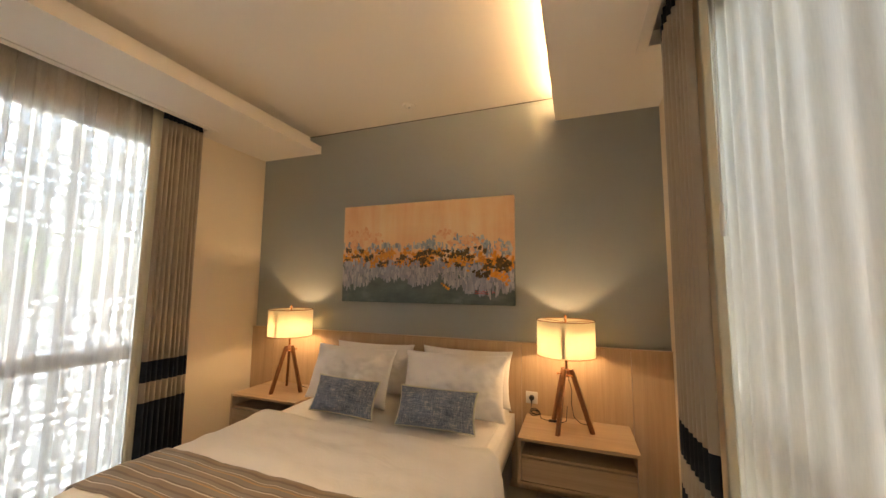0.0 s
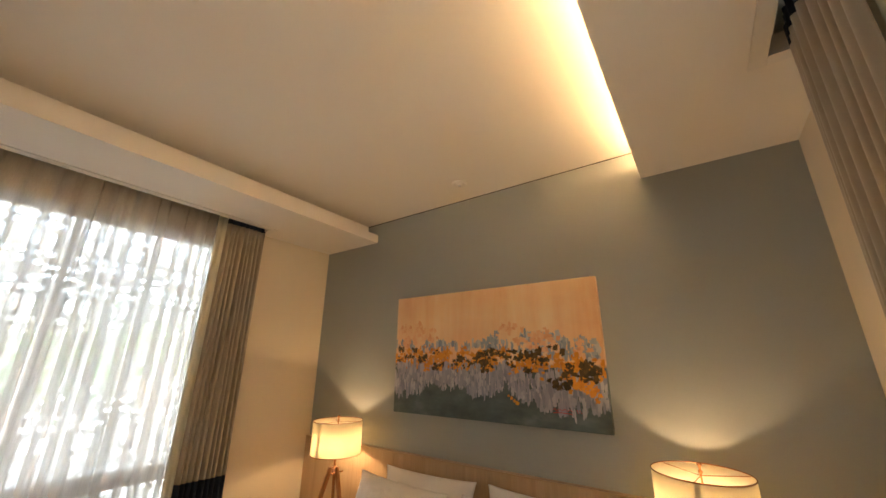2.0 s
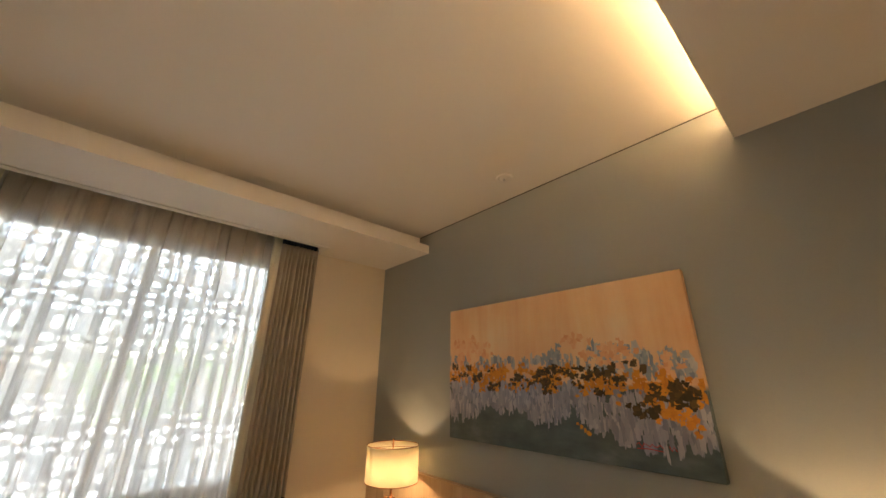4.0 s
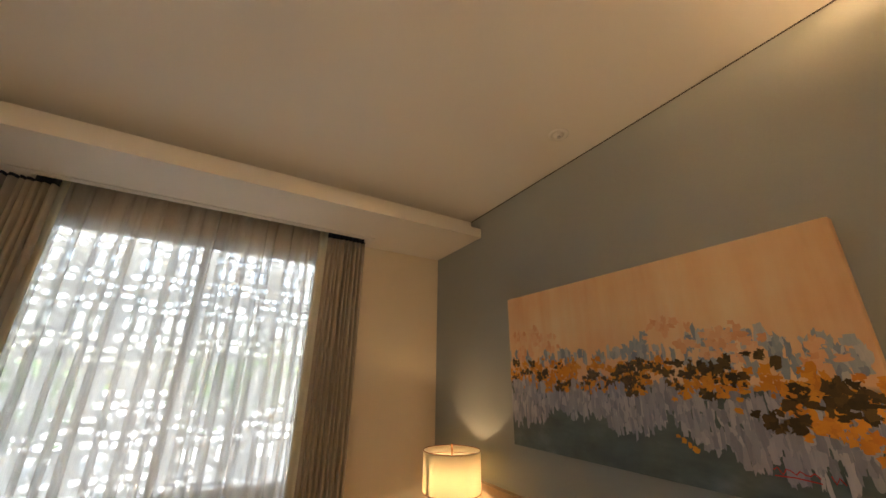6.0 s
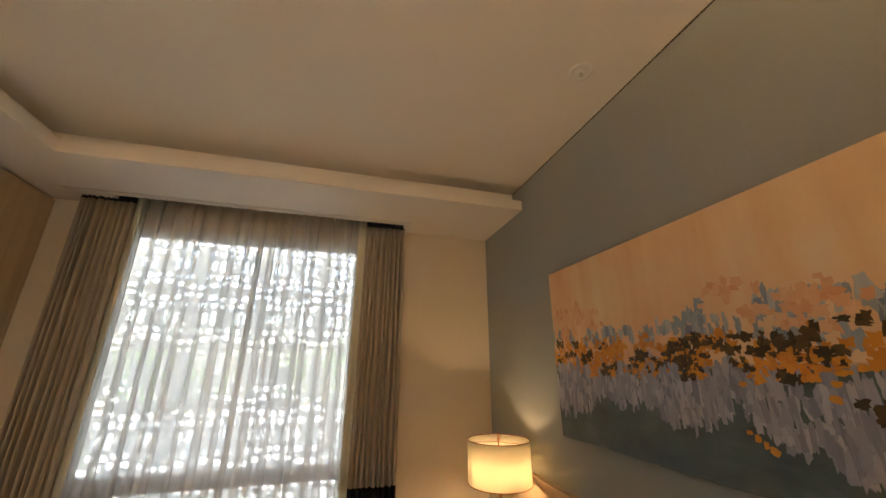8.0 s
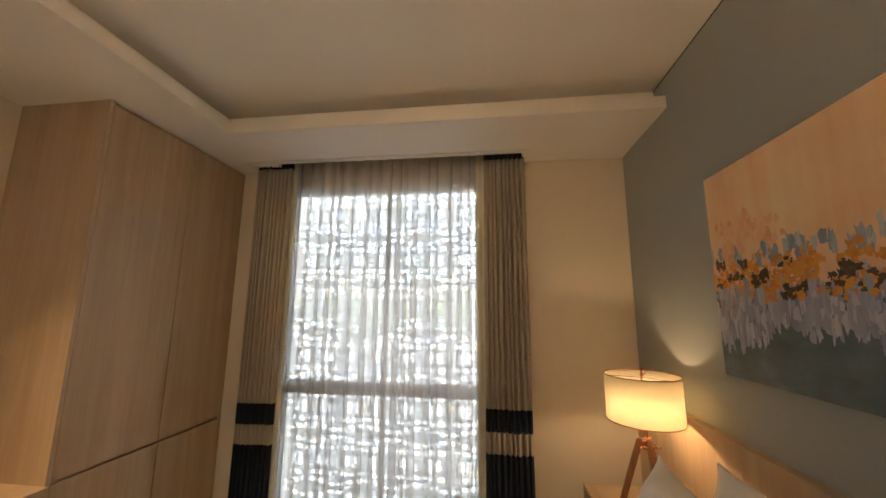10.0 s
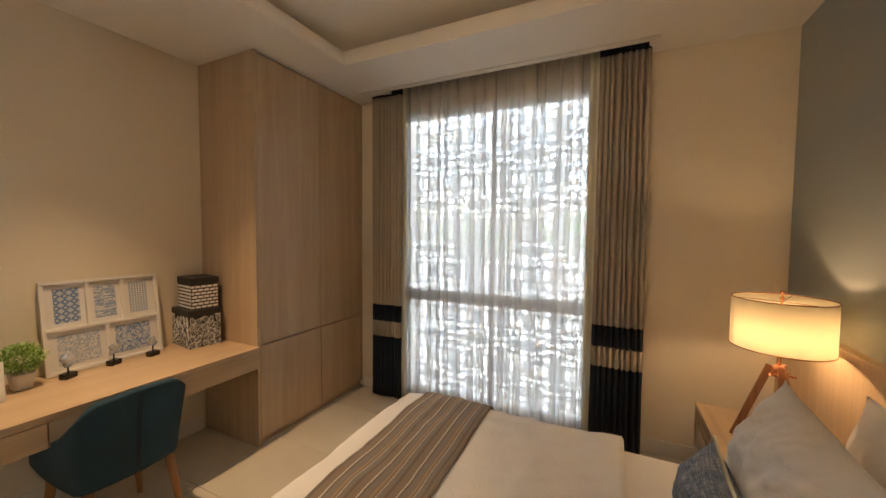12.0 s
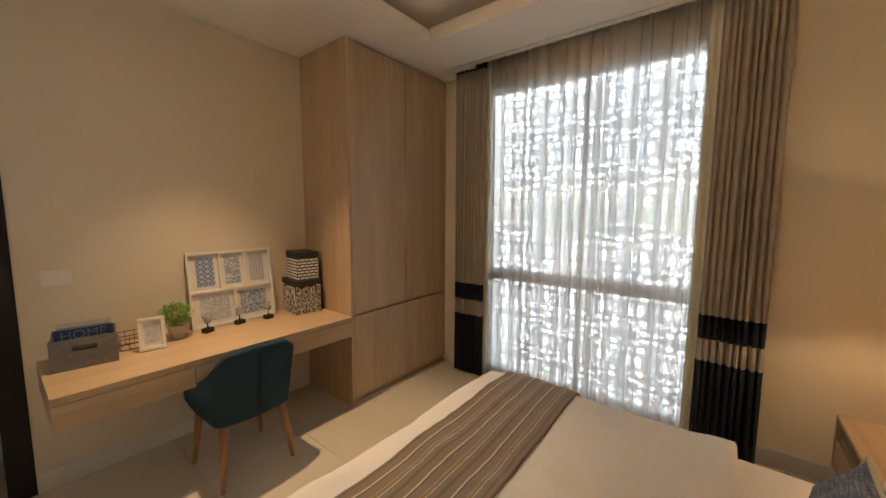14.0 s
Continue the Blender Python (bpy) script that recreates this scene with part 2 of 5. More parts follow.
# ---- the room ----
XW, XE, YS, YN = -3.096, 0.565, -0.62, 3.17
LOW, HIGH, LIP = 2.755, 2.945, 2.83
WT = 0.16
CX0, CX1, CY0 = -2.38, -0.145, 0.385


def wall_with_hole(name, fixed, inner, outer, a0, a1, z0, z1, h0, h1, hz0, hz1, material, label):
    bm = bmesh.new()
    for p0, p1, q0, q1 in ((a0, h0, z0, z1), (h1, a1, z0, z1), (h0, h1, hz1, z1), (h0, h1, z0, hz0)):
        if p1 - p0 < 0.002 or q1 - q0 < 0.002:
            continue
        if fixed == "x":
            bm_box(bm, min(inner, outer), max(inner, outer), p0, p1, q0, q1)
        else:
            bm_box(bm, p0, p1, min(inner, outer), max(inner, outer), q0, q1)
    return built(name, bm, material, label, "wall")


WY0, WY1, WZ0, WZ1 = 0.42, 2.17, 0.02, 2.60
EY0, EY1 = -0.25, 2.17
built("wall_north", box(XW - WT, XE + WT, YN, YN + WT, 0, 3.1), "greyblue", "matt grey-blue painted wall behind the bed", "wall")
wall_with_hole("wall_west", "x", XW, XW - WT, YS - 1.4, YN, 0, 3.1, WY0, WY1, WZ0, WZ1, "cream", "cream painted wall with a tall window")
wall_with_hole("wall_east", "x", XE, XE + WT, YS - 1.4, YN, 0, 3.1, EY0, EY1, 0.05, WZ1, "cream", "cream painted wall with a wide window")
DX0, DX1, DZ = -0.32, 0.55, 2.2
wall_with_hole("wall_south", "y", YS, YS - WT, XW, XE, 0, 3.1, DX0, DX1, 0.0, DZ, "cream", "cream painted wall above a built-in desk")
built("wall_hall", box(XW, XE, -1.95, -1.79, 0, 3.1), "cream", "cream painted wall of the hall beyond the doorway", "wall")

SW0, SW1 = 0.20, 2.385
SX, SE = -2.91, 0.37
SOFFIT = "lowered white ceiling border beside a recessed light cove"
built("ceiling_soffit_south", box(XW, XE, YS, CY0, LOW, LIP), "ceiling", SOFFIT, "ceiling")
built("ceiling_soffit_west", bm_box(box(SX, CX0, CY0, YN, LOW, LIP), XW, SX, SW1, YN, LOW, LIP), "ceiling", SOFFIT, "ceiling")
built("ceiling_soffit_east", bm_box(box(CX1, SE, CY0, YN, LOW, LIP), SE, XE, 2.40, YN, LOW, LIP), "ceiling", SOFFIT, "ceiling")
bm = bmesh.new()
bm_box(bm, XW, XE, YS - 1.4, YN, HIGH, HIGH + 0.1)
built("ceiling", bm, "ceiling", "plain white painted ceiling", "ceiling")
bm = bmesh.new()
bm_box(bm, CX0 - 0.20, CX0 - 0.14, CY0 - 0.2, YN, LIP, HIGH)
bm_box(bm, CX1 + 0.14, CX1 + 0.20, CY0 - 0.2, YN, LIP, HIGH)
bm_box(bm, CX0 - 0.20, CX1 + 0.20, CY0 - 0.20, CY0 - 0.14, LIP, HIGH)
built("ceiling_cove", bm, "ceiling", "white upstand at the back of the light cove", "ceiling")
built("hall_ceiling", box(XW, XE, -1.79, YS - WT, 2.6, 2.7), "ceiling", "white ceiling of the hall", "ceiling")


def slot_trim(name, x_in, x_out, y0, y1, side, ends):
    bm = bmesh.new()
    w, d = 0.055, 0.008
    z0, z1 = LOW - d, LOW - 0.0005
    s = 1 if side > 0 else -1
    xs = sorted((x_in, x_in + s * w))
    bm_box(bm, xs[0], xs[1], y0 - (w if ends[0] else 0), y1 + (w if ends[1] else 0), z0, z1, 0.002)
    xr = sorted((x_in, x_out))
    if ends[1]:
        bm_box(bm, xr[0], xr[1], y1, y1 + w, z0, z1, 0.002)
    if ends[0]:
        bm_box(bm, xr[0], xr[1], y0 - w, y0, z0, z1, 0.002)
    return built(name, bm, "trim", "thin white trim round the curtain slot", "trim")


slot_trim("trim_west", SX, XW, SW0, SW1, 1, (True, True))
slot_trim("trim_east", SE, XE, CY0, 2.40, -1, (False, True))

# flat strip, no groove: the gap's shade is put into its colour
built("trim", box(CX0 - 0.14, CX1 + 0.14, YN - 0.002, YN + 0.001, HIGH - 0.007, HIGH - 0.0005), "gap", "dark strip painted as the shade in the gap under the ceiling", "trim")

# led strip lying in the east cove
strip = thing("led_strip", (0, 0, 0), "lit warm white light strip hidden in the ceiling cove", "light strip")
part("tape", box(CX1 + 0.075, CX1 + 0.09, CY0, YN - 0.02, LIP, LIP + 0.008), "led", strip)

# baseboards
BH = 0.105


def baseboard(x0, x1, y0, y1):
    bm = box(x0, x1, y0, y1, 0, BH, 0.003)
    built("baseboard", bm, "trim", "low cream baseboard along the wall", "baseboard")


baseboard(XW, XW + 0.012, SW1 - 0.2, 3.125)
baseboard(XW, XW + 0.012, 0.0, WY0)
baseboard(-1.905, DX0, YS, YS + 0.012)
baseboard(XW, XE, -1.79, -1.778)

# doorway, with a dark frame
door = tagged(new("door_1"), "open doorway with a black painted frame", "door frame", kind="structure")
part("door_jamb", box(DX0, DX0 + 0.10, YS - WT - 0.01, YS + 0.012, 0, DZ, 0.003), "black", door)
part("door_jamb", box(DX1 - 0.06, DX1, YS - WT - 0.01, YS + 0.012, 0, DZ, 0.003), "black", door)
part("door_head", box(DX0 + 0.10, DX1 - 0.06, YS - WT - 0.01, YS + 0.012, DZ - 0.08, DZ, 0.003), "black", door)
part("strike_plate", box(DX0 + 0.10, DX0 + 0.103, YS - 0.07, YS - 0.045, 0.95, 1.10), "copper", door, "small metal strike plate")


# ---- windows ----
def window(name, x, y0, y1, z0, z1, bars_y, bar_z, label):
    w = tagged(new(name), label, "window", kind="structure")
    t = 0.05
    xa, xb = x - 0.03, x + 0.03
    part("window_frame", box(xa, xb, y0, y0 + t, z0, z1, 0.004), "alu", w)
    part("window_frame", box(xa, xb, y1 - t, y1, z0, z1, 0.004), "alu", w)
    part("window_frame", box(xa, xb, y0 + t, y1 - t, z1 - t, z1, 0.004), "alu", w)
    part("window_frame", box(xa, xb, y0 + t, y1 - t, z0, z0 + t, 0.004), "alu", w)
    for lo, hi in bar_z:
        part("transom", box(xa, xb, y0 + t, y1 - t, lo, hi, 0.004), "alu", w)
    for yb in bars_y:
        part("mullion", box(xa + 0.004, xb - 0.004, yb - 0.017, yb + 0.017, z0 + t, z1 - t, 0.004), "alu", w)
    cuts_y = [y0 + t, *sorted(bars_y), y1 - t]
    cuts_z = [z0 + t] + [q for lo, hi in bar_z for q in (lo, hi)] + [z1 - t]
    for a, b in zip(cuts_y, cuts_y[1:]):
        for k in range(0, len(cuts_z), 2):
            p = part("pane", box(x - 0.003, x + 0.003, a + 0.002, b - 0.002, cuts_z[k] + 0.002, cuts_z[k + 1] - 0.002), "glass", w)
            p.visible_shadow = False
    return w


window("window_1", XW - 0.09, WY0, WY1, WZ0, WZ1, [1.29], [(0.90, 1.005)], "tall grey metal window with a low transom behind sheers")
window("window_2", XE + 0.09, EY0, EY1, 0.05, WZ1, [0.35, 1.26], [(0.90, 1.005)], "wide grey metal window behind dense sheers")

# outside: perforated screen, ground, garden wall, trees
built("ground", box(-60, 60, -60, 60, -0.25, -0.15), "ground", "pale garden paving around the house", "ground")


def screen_panel_mesh(size):
    quadrant = [(0.085, 0.0, 0.045, 0.125), (0.155, 0.0, 0.05, 0.10), (0.18, 0.118, 0.065, 0.05), (0.098, 0.118, 0.055, 0.05),
                (0.034, 0.108, 0.046, 0.045), (0.042, 0.172, 0.06, 0.05), (0.122, 0.19, 0.06, 0.045), (0.203, 0.215, 0.078, 0.04)]
    cu = bpy.data.curves.new("screen", "CURVE")
    cu.dimensions, cu.fill_mode, cu.extrude = "2D", "BOTH", 0.015

    def loop(pts):
        s = cu.splines.new("POLY")
        s.points.add(len(pts) - 1)
        for p, q in zip(s.points, pts):
            p.co = (*q, 0, 1)
        s.use_cyclic_u = True

    h = size / 2 - 0.0008
    loop([(-h, -h), (h, -h), (h, h), (-h, h)])
    for cx, cy, w, d in quadrant:
        w, d = w * 0.98, d * 1.0
        for sx in (1, -1):
            for sy in ((1, -1) if cy else (1,)):
                r = min(w, d) * 0.38
                pts = []
                for k, (ax, ay) in enumerate(((1, 1), (-1, 1), (-1, -1), (1, -1))):
                    for a in (0, 30, 60, 90):
                        g = radians(90 * k + a)
                        pts.append((sx * cx + ax * (w / 2 - r) + r * math.cos(g), sy * cy + ay * (d / 2 - r) + r * math.sin(g)))
                loop(pts)
    ob = bpy.data.objects.new("screen", cu)
    me = bpy.data.meshes.new_from_object(ob)
    bpy.data.objects.remove(ob)
    me.name = "screen_panel"
    me.materials.clear()
    me.materials.append(M["screen"])
    return me


PW, PH, ROWS, SCREEN_TOP = 0.475, 0.42, 7, 2.635
screen = thing("perforated_screen", (-3.41, 1.075, -0.15), "white perforated garden screen with rounded openings outside the window", "screen")
panel = screen_panel_mesh(0.5)
panel.transform(Matrix.Diagonal((PW / 0.5, PH / 0.5, 1, 1)))
for i in range(-3, 5):
    for j in range(ROWS):
        ob = new("screen_panel", panel)
        ob.parent = screen
        ob.matrix_basis = pose(0, i * PW, SCREEN_TOP + 0.15 - (j + 0.5) * PH, 90, 0, 90)
for y in (-3.5 * PW - 0.03, 4.5 * PW + 0.03):
    part("post", box(-0.03, 0.02, y - 0.025, y + 0.025, 0, SCREEN_TOP + 0.15), "alu", screen)
built("garden_wall", box(3.1, 3.25, -12, 14, -0.15, 2.35), "render", "rendered garden wall outside the house", "garden wall")


def tree(at, height, spread, seed):
    rnd = random.Random(seed)
    t = thing("tree", at, "leafy green garden tree beyond the screen", "tree", "garden trees")
    bm = bmesh.new()
    rod(bm, (0, 0, 0), (0.1, 0, height * 0.5), 0.12, 0.07, 10)
    tips = []
    for k in range(7):
        a = k * math.tau / 7 + rnd.uniform(-0.3, 0.3)
        tip = (math.cos(a) * spread * 0.6, math.sin(a) * spread * 0.6, height * rnd.uniform(0.55, 0.9))
        rod(bm, (0.1, 0, height * rnd.uniform(0.3, 0.5)), tip, 0.045, 0.015, 6)
        tips.append(tip)
    part("trunk", bm, "bark", t)
    bm = bmesh.new()
    for k in range(1500):
        c = Vector(rnd.choice(tips)) + Vector((rnd.gauss(0, 1), rnd.gauss(0, 1), rnd.gauss(0, 0.8))) * spread * 0.28
        d = Vector((rnd.uniform(-1, 1), rnd.uniform(-1, 1), rnd.uniform(-0.6, 0.4))).normalized() * rnd.uniform(0.08, 0.16)
        s = d.cross(Vector((rnd.uniform(-1, 1), rnd.uniform(-1, 1), 1))).normalized() * d.length * 0.3
        bm.faces.new([bm.verts.new(c + q) for q in (-d, s, d, -s)])
    part("crown", bm, "leaf", t, kind="stuff")


tree((-9.5, 1.9, -0.15), 2.1, 1.2, 3)
tree((-11.5, 4.6, -0.15), 2.5, 1.5, 5)
tree((-11.0, -1.8, -0.15), 2.0, 1.2, 8)


# ---- curtains ----
def wave_of(n, seed, depth):
    rnd = random.Random(seed)
    ph = [rnd.uniform(0, math.tau) for _ in range(4)]
    am = [rnd.uniform(0.8, 1.2) for _ in range(3)]

    def f(u, v, over=False):
        a = math.tau * n * (u + 0.012 * math.sin(ph[0] + 5.1 * u * 3) + 0.006 * math.sin(ph[1] + 17 * u))
        if over:
            return math.sin(2 * a) * (0.8 + 0.4 * math.sin(ph[1] + 11 * u))
        s = 2 * abs(math.sin(a / 2)) ** 0.65 - 1
        k = 0.75 + 0.25 * math.sin(ph[2] + 7 * u * am[0]) + 0.10 * math.sin(3 * v + ph[3] + 9 * u)
        return depth * s * k * (0.72 + 0.28 * (1 - v))
    return f


def curtain(name, x, y0, y1, z0, z1, n, seed, depth, bands, label, group, face, flare=0.0, lining=None, full=0.16):
    """Hanging cloth along y in the plane x; bands are (from, to, material, part name)."""
    t = thing(name, (x, (y0 + y1) / 2, z0), label, "curtain", group)
    w = wave_of(n, seed, depth)
    half = (y1 - y0) / 2
    nu = max(60, n * 18)
    lap = full * 2 * half / n / (2 * math.pi)
    for lo, hi, material, pname, proud in bands:
        def f(i, j):
            z = lo + (hi - lo) * j
            v = (z - z0) / (z1 - z0)
            spread = 1 + flare * (1 - v)
            y = (i - 0.5) * 2 * half * spread + lap * w(i, v, True) + 0.003 * math.sin(4 * v + 23 * i)
            return (face * (w(i, v) + proud), y, z - z0)
        ob = part(pname, sheet(f, nu, max(2, int((hi - lo) / 0.16))), material, t, smooth=True)
        thicken(ob, 0.003)
    if lining:
        a, b = lining

        def g(i, j):
            return (-face * 0.03 + 0.008 * math.sin(9 * i), a + (b - a) * i - (y0 + y1) / 2, (z1 - z0) * j)
        thicken(part("lining", sheet(g, 8, 12), "liner", t, "pale lining showing at the edge", smooth=True), 0.003)
    hooks = bmesh.new()
    bm_box(hooks, -0.012, 0.012, -half, half, z1 - z0 - 0.004, z1 - z0 + 0.012)
    part("rail", hooks, "alu", t)
    return t




def sheer(name, x, y0, y1, z0, z1, n, seed, depth, lap, material, label, face):
    """Pleated voile: broad single-layer flats that lap over themselves in narrow pleats."""
    t = thing(name, (x, (y0 + y1) / 2, z0), label, "curtain", "sheer curtains")
    rnd = random.Random(seed)
    widths = [rnd.uniform(0.6, 1.4) for _ in range(n)]
    k = (y1 - y0) / sum(widths)
    edges = [y0]
    for w in widths:
        edges.append(edges[-1] + w * k)
    laps = [lap * rnd.uniform(0.75, 1.3) for _ in range(n + 1)]
    lean = [rnd.uniform(-0.012, 0.012) for _ in range(n + 1)]
    deep = [depth * rnd.uniform(0.7, 1.2) for _ in range(n + 1)]
    sway = [rnd.uniform(0, math.tau) for _ in range(n + 1)]
    outline = []
    for q in range(n + 1):
        for a in (-0.5, -0.35, -0.2, 0.0, 0.2, 0.35, 0.5):
            outline.append((q, math.sin(math.pi * a) * -0.5, 0.5 + 0.5 * math.cos(math.tau * a) if a else 1.0, a))
    mid = (y0 + y1) / 2

    def f(i, j):
        q, along, out, a = outline[min(len(outline) - 1, round(i * (len(outline) - 1)))]
        v = 1 - j
        fold = laps[q] * (0.85 + 0.35 * v)
        y = edges[q] + along * fold + lean[q] * v + 0.004 * math.sin(3.5 * v + sway[q])
        bulge = deep[q] * (0.7 + 0.5 * v)
        return (face * (out * bulge - 0.006 * math.sin(math.tau * a)), y - mid, z0 + (z1 - z0) * j - z0)

    def g(j0, j1):
        return lambda i, j: f(i, j0 + (j1 - j0) * j)
    top = 0.09 / (z1 - z0)
    part("hem", sheet(g(0, top), len(outline) - 1, 2), material, t, "double turned hem", smooth=True)
    part("voile", sheet(g(top, 1), len(outline) - 1, 14), material, t, smooth=True)
    part("rail", box(-0.012, 0.012, y0 - mid, y1 - mid, z1 - z0, z1 - z0 + 0.016), "alu", t)
    return t


def stripes(up):
    """Bands of one curtain, from the hem upwards; up lifts the seams."""
    a, b, c = 0.57 + up, 0.712 + up, 0.862 + up
    # the topmost band, from 2.735 up, is drawn dark in the navy cloth
    return [(0.012, a, "navy", "navy_hem", 0), (a, b, "taupe", "taupe_band", 0), (b, c, "navy", "navy_band", 0), (c, 2.735, "taupe", "cloth", 0), (2.735, 2.82, "navy", "heading", 0)]


CX = XW + 0.105
curtain("curtain", CX, 0.18, 0.49, 0.012, 2.82, 9, 11, 0.036, stripes(0.0), "gathered taupe curtain with navy bands at the hem", "taupe window curtains", 1, lining=(0.45, 0.53))
curtain("curtain", CX, 2.095, 2.40, 0.012, 2.82, 9, 12, 0.036, stripes(0.028), "gathered taupe curtain with navy bands at the hem", "taupe window curtains", 1, flare=0.1, lining=(2.03, 2.12))
curtain("curtain", XE - 0.125, 1.95, 2.39, 0.012, 2.82, 9, 13, 0.045, stripes(0.0), "gathered taupe curtain with navy bands by the wide window", "taupe window curtains", -1, lining=(1.87, 1.98))
sheer("sheer_curtain", XW + 0.02, 0.44, 2.16, 0.02, 2.82, 19, 21, 0.036, 0.042, "sheer", "translucent white sheer curtain across the tall window", 1)
sheer("sheer_curtain", XE - 0.03, EY0 - 0.05, 2.0, 0.02, 2.82, 22, 22, 0.03, -0.055, "sheer_dense", "dense off-white sheer curtain across the wide window", -1)

# ---- floor base ----
built("floor", box(XW - WT, XE + WT, -1.95, YN, -0.15, -0.004), "grout", "cream porcelain tiled floor", "floor")

# ---- headboard ----
head = thing("headboard", (-1.24, YN, 0), "wall-wide oak headboard made of upright panels", "headboard")
JOINTS = [XW, -2.82, -2.02, -1.22, -0.425, 0.315, XE]
for a, b in zip(JOINTS, JOINTS[1:]):
    part("panel", box(a + 1.24 + 0.0015, b + 1.24 - 0.0015, -0.04, 0, 0, 1.03, 0.0015), "oak_z", head)
part("cap", box(XW + 1.24, XE + 1.24, -0.042, 0, 1.03, 1.037), "oak_x", head)


# ---- nightstands ----
def nightstand(at):
    t = thing("nightstand", at, "wall-hung oak nightstand with an open niche over a drawer", "nightstand", "nightstands")
    w, d, h, s = 0.34, 0.45, 0.27, 0.018
    part("top", box(-w, w, -d, 0, h - s, h, 0.0015), "oak_x", t)
    part("bottom", box(-w, w, -d, 0, 0, s, 0.0015), "oak_x", t)
    part("side", box(-w, -w + s, -d, 0, s, h - s, 0.001), "oak_z", t)
    part("side", box(w - s, w, -d, 0, s, h - s, 0.001), "oak_z", t)
    part("back", box(-w + s, w - s, -0.012, 0, s, h - s), "oak_z", t)
    part("shelf", box(-w + s, w - s, -d + 0.02, -0.012, 0.155, 0.167), "oak_x", t)
    part("drawer", box(-w + s + 0.003, w - s - 0.003, -d + 0.004, -0.03, s + 0.003, 0.150, 0.0015), "oak_x", t)
    return t


NS_E = (-0.05, 3.13, 0.26)
NS_W = (-2.465, 3.13, 0.26)
NST = NS_E[2] + 0.27
nightstand(NS_E)
nightstand(NS_W)


# ---- table lamps ----
def table_lamp(at, turn):
    t = thing("table_lamp", at, "lit table lamp with a cream drum shade on a wooden tripod", "lamp", "bedside lamps", turn)
    z0, z1, r = 0.475, 0.705, 0.186
    sh = bmesh.new()
    lathe(sh, [(r, z0), (r, z1), (r - 0.002, z1), (r - 0.002, z0), (r, z0)], 64)
    s = part("shade", sh, "shade", t, "cream linen drum shade, lit from inside", smooth=False)
    for p in s.data.polygons:
        p.use_smooth = True
    for z in (z0, z1):
        bm = bmesh.new()
        tube(bm, [(r * math.cos(a * math.tau / 64), r * math.sin(a * math.tau / 64), z) for a in range(64)], 0.0028, 6, True)
        part("shade_rim", bm, "copper", s, smooth=True)
    bm = bmesh.new()
    for k in range(6):
        a0, a1 = -math.pi / 2 - 0.12 + k * 0.02, -math.pi / 2 - 0.12 + (k + 1) * 0.02
        q = [bm.verts.new((rr * math.cos(a), rr * math.sin(a), z)) for a, rr, z in ((a0, r - 0.0035, z0), (a1, r - 0.0035, z0), (a1, r - 0.0035, z1), (a0, r - 0.0035, z1))]
        bm.faces.new(q)
    part("shade_seam", bm, "liner", s, "overlapping seam of the shade")
    spider = bmesh.new()
    for k in range(3):
        a = math.tau * k / 3 + 0.4
        rod(spider, (0, 0, z1 - 0.012), (r * math.cos(a), r * math.sin(a), z1 - 0.004), 0.0018, seg=6)
    part("shade_holder", spider, "copper", s)
    bm = bmesh.new()
    lathe(bm, [(0.0, z1 + 0.04), (0.007, z1 + 0.037), (0.010, z1 + 0.03), (0.006, z1 + 0.021), (0.004, z1 + 0.014), (0.009, z1 + 0.004), (0.004, z1 - 0.01), (0.004, 0.60)], 16)
    part("finial", bm, "copper", t, smooth=True)
    bm = bmesh.new()
    rod(bm, (0, 0, 0.375), (0, 0, 0.50), 0.008)
    rod(bm, (0, 0, 0.47), (0, 0, 0.51), 0.018, 0.016, 16)
    part("socket", bm, "copper", t)
    bm = bmesh.new()
    bmesh.ops.create_uvsphere(bm, u_segments=16, v_segments=12, radius=0.028, matrix=Matrix.Translation((0, 0, 0.535)))
    b = part("bulb", bm, "bulb", t, smooth=True)
    b.visible_shadow = False
    bm = bmesh.new()
    lathe(bm, [(0.0, 0.335), (0.020, 0.335), (0.026, 0.345), (0.026, 0.375), (0.016, 0.388), (0.0, 0.388)], 20)
    part("hub", bm, "walnut", t, smooth=False)
    for k in range(3):
        a = radians((-12, -112, 128)[k])
        c, s_ = math.cos(a), math.sin(a)
        bm = bmesh.new()
        top, foot = Vector((0.030 * c, 0.030 * s_, 0.385)), Vector((0.155 * c, 0.155 * s_, 0.0))
        m = Matrix.Translation((top + foot) / 2) @ (top - foot).to_track_quat("Z", "Y").to_matrix().to_4x4() @ Matrix.Diagonal((0.021, 0.030, (top - foot).length, 1))
        bmesh.ops.create_cube(bm, size=1.0, matrix=m)
        for v in bm.verts:
            if v.co.z < 0.05:
                v.co.z = max(v.co.z, 0.0)
        bmesh.ops.bevel(bm, geom=bm.edges[:], offset=0.002, segments=2, affect="EDGES")
        part("leg", bm, "walnut", t)
        bm = bmesh.new()
        q = Vector((0.03 * c, 0.03 * s_, 0.352))
        side = Vector((-s_, c, 0))
        rod(bm, q - side * 0.03, q + side * 0.045, 0.004, seg=8)
        bmesh.ops.create_uvsphere(bm, u_segments=10, v_segments=8, radius=0.009, matrix=Matrix.Translation(q + side * 0.048) @ Matrix.Diagonal((1, 1, 0.7, 1)))
        part("wing_bolt", bm, "copper", t, smooth=True)
    bm = bmesh.new()
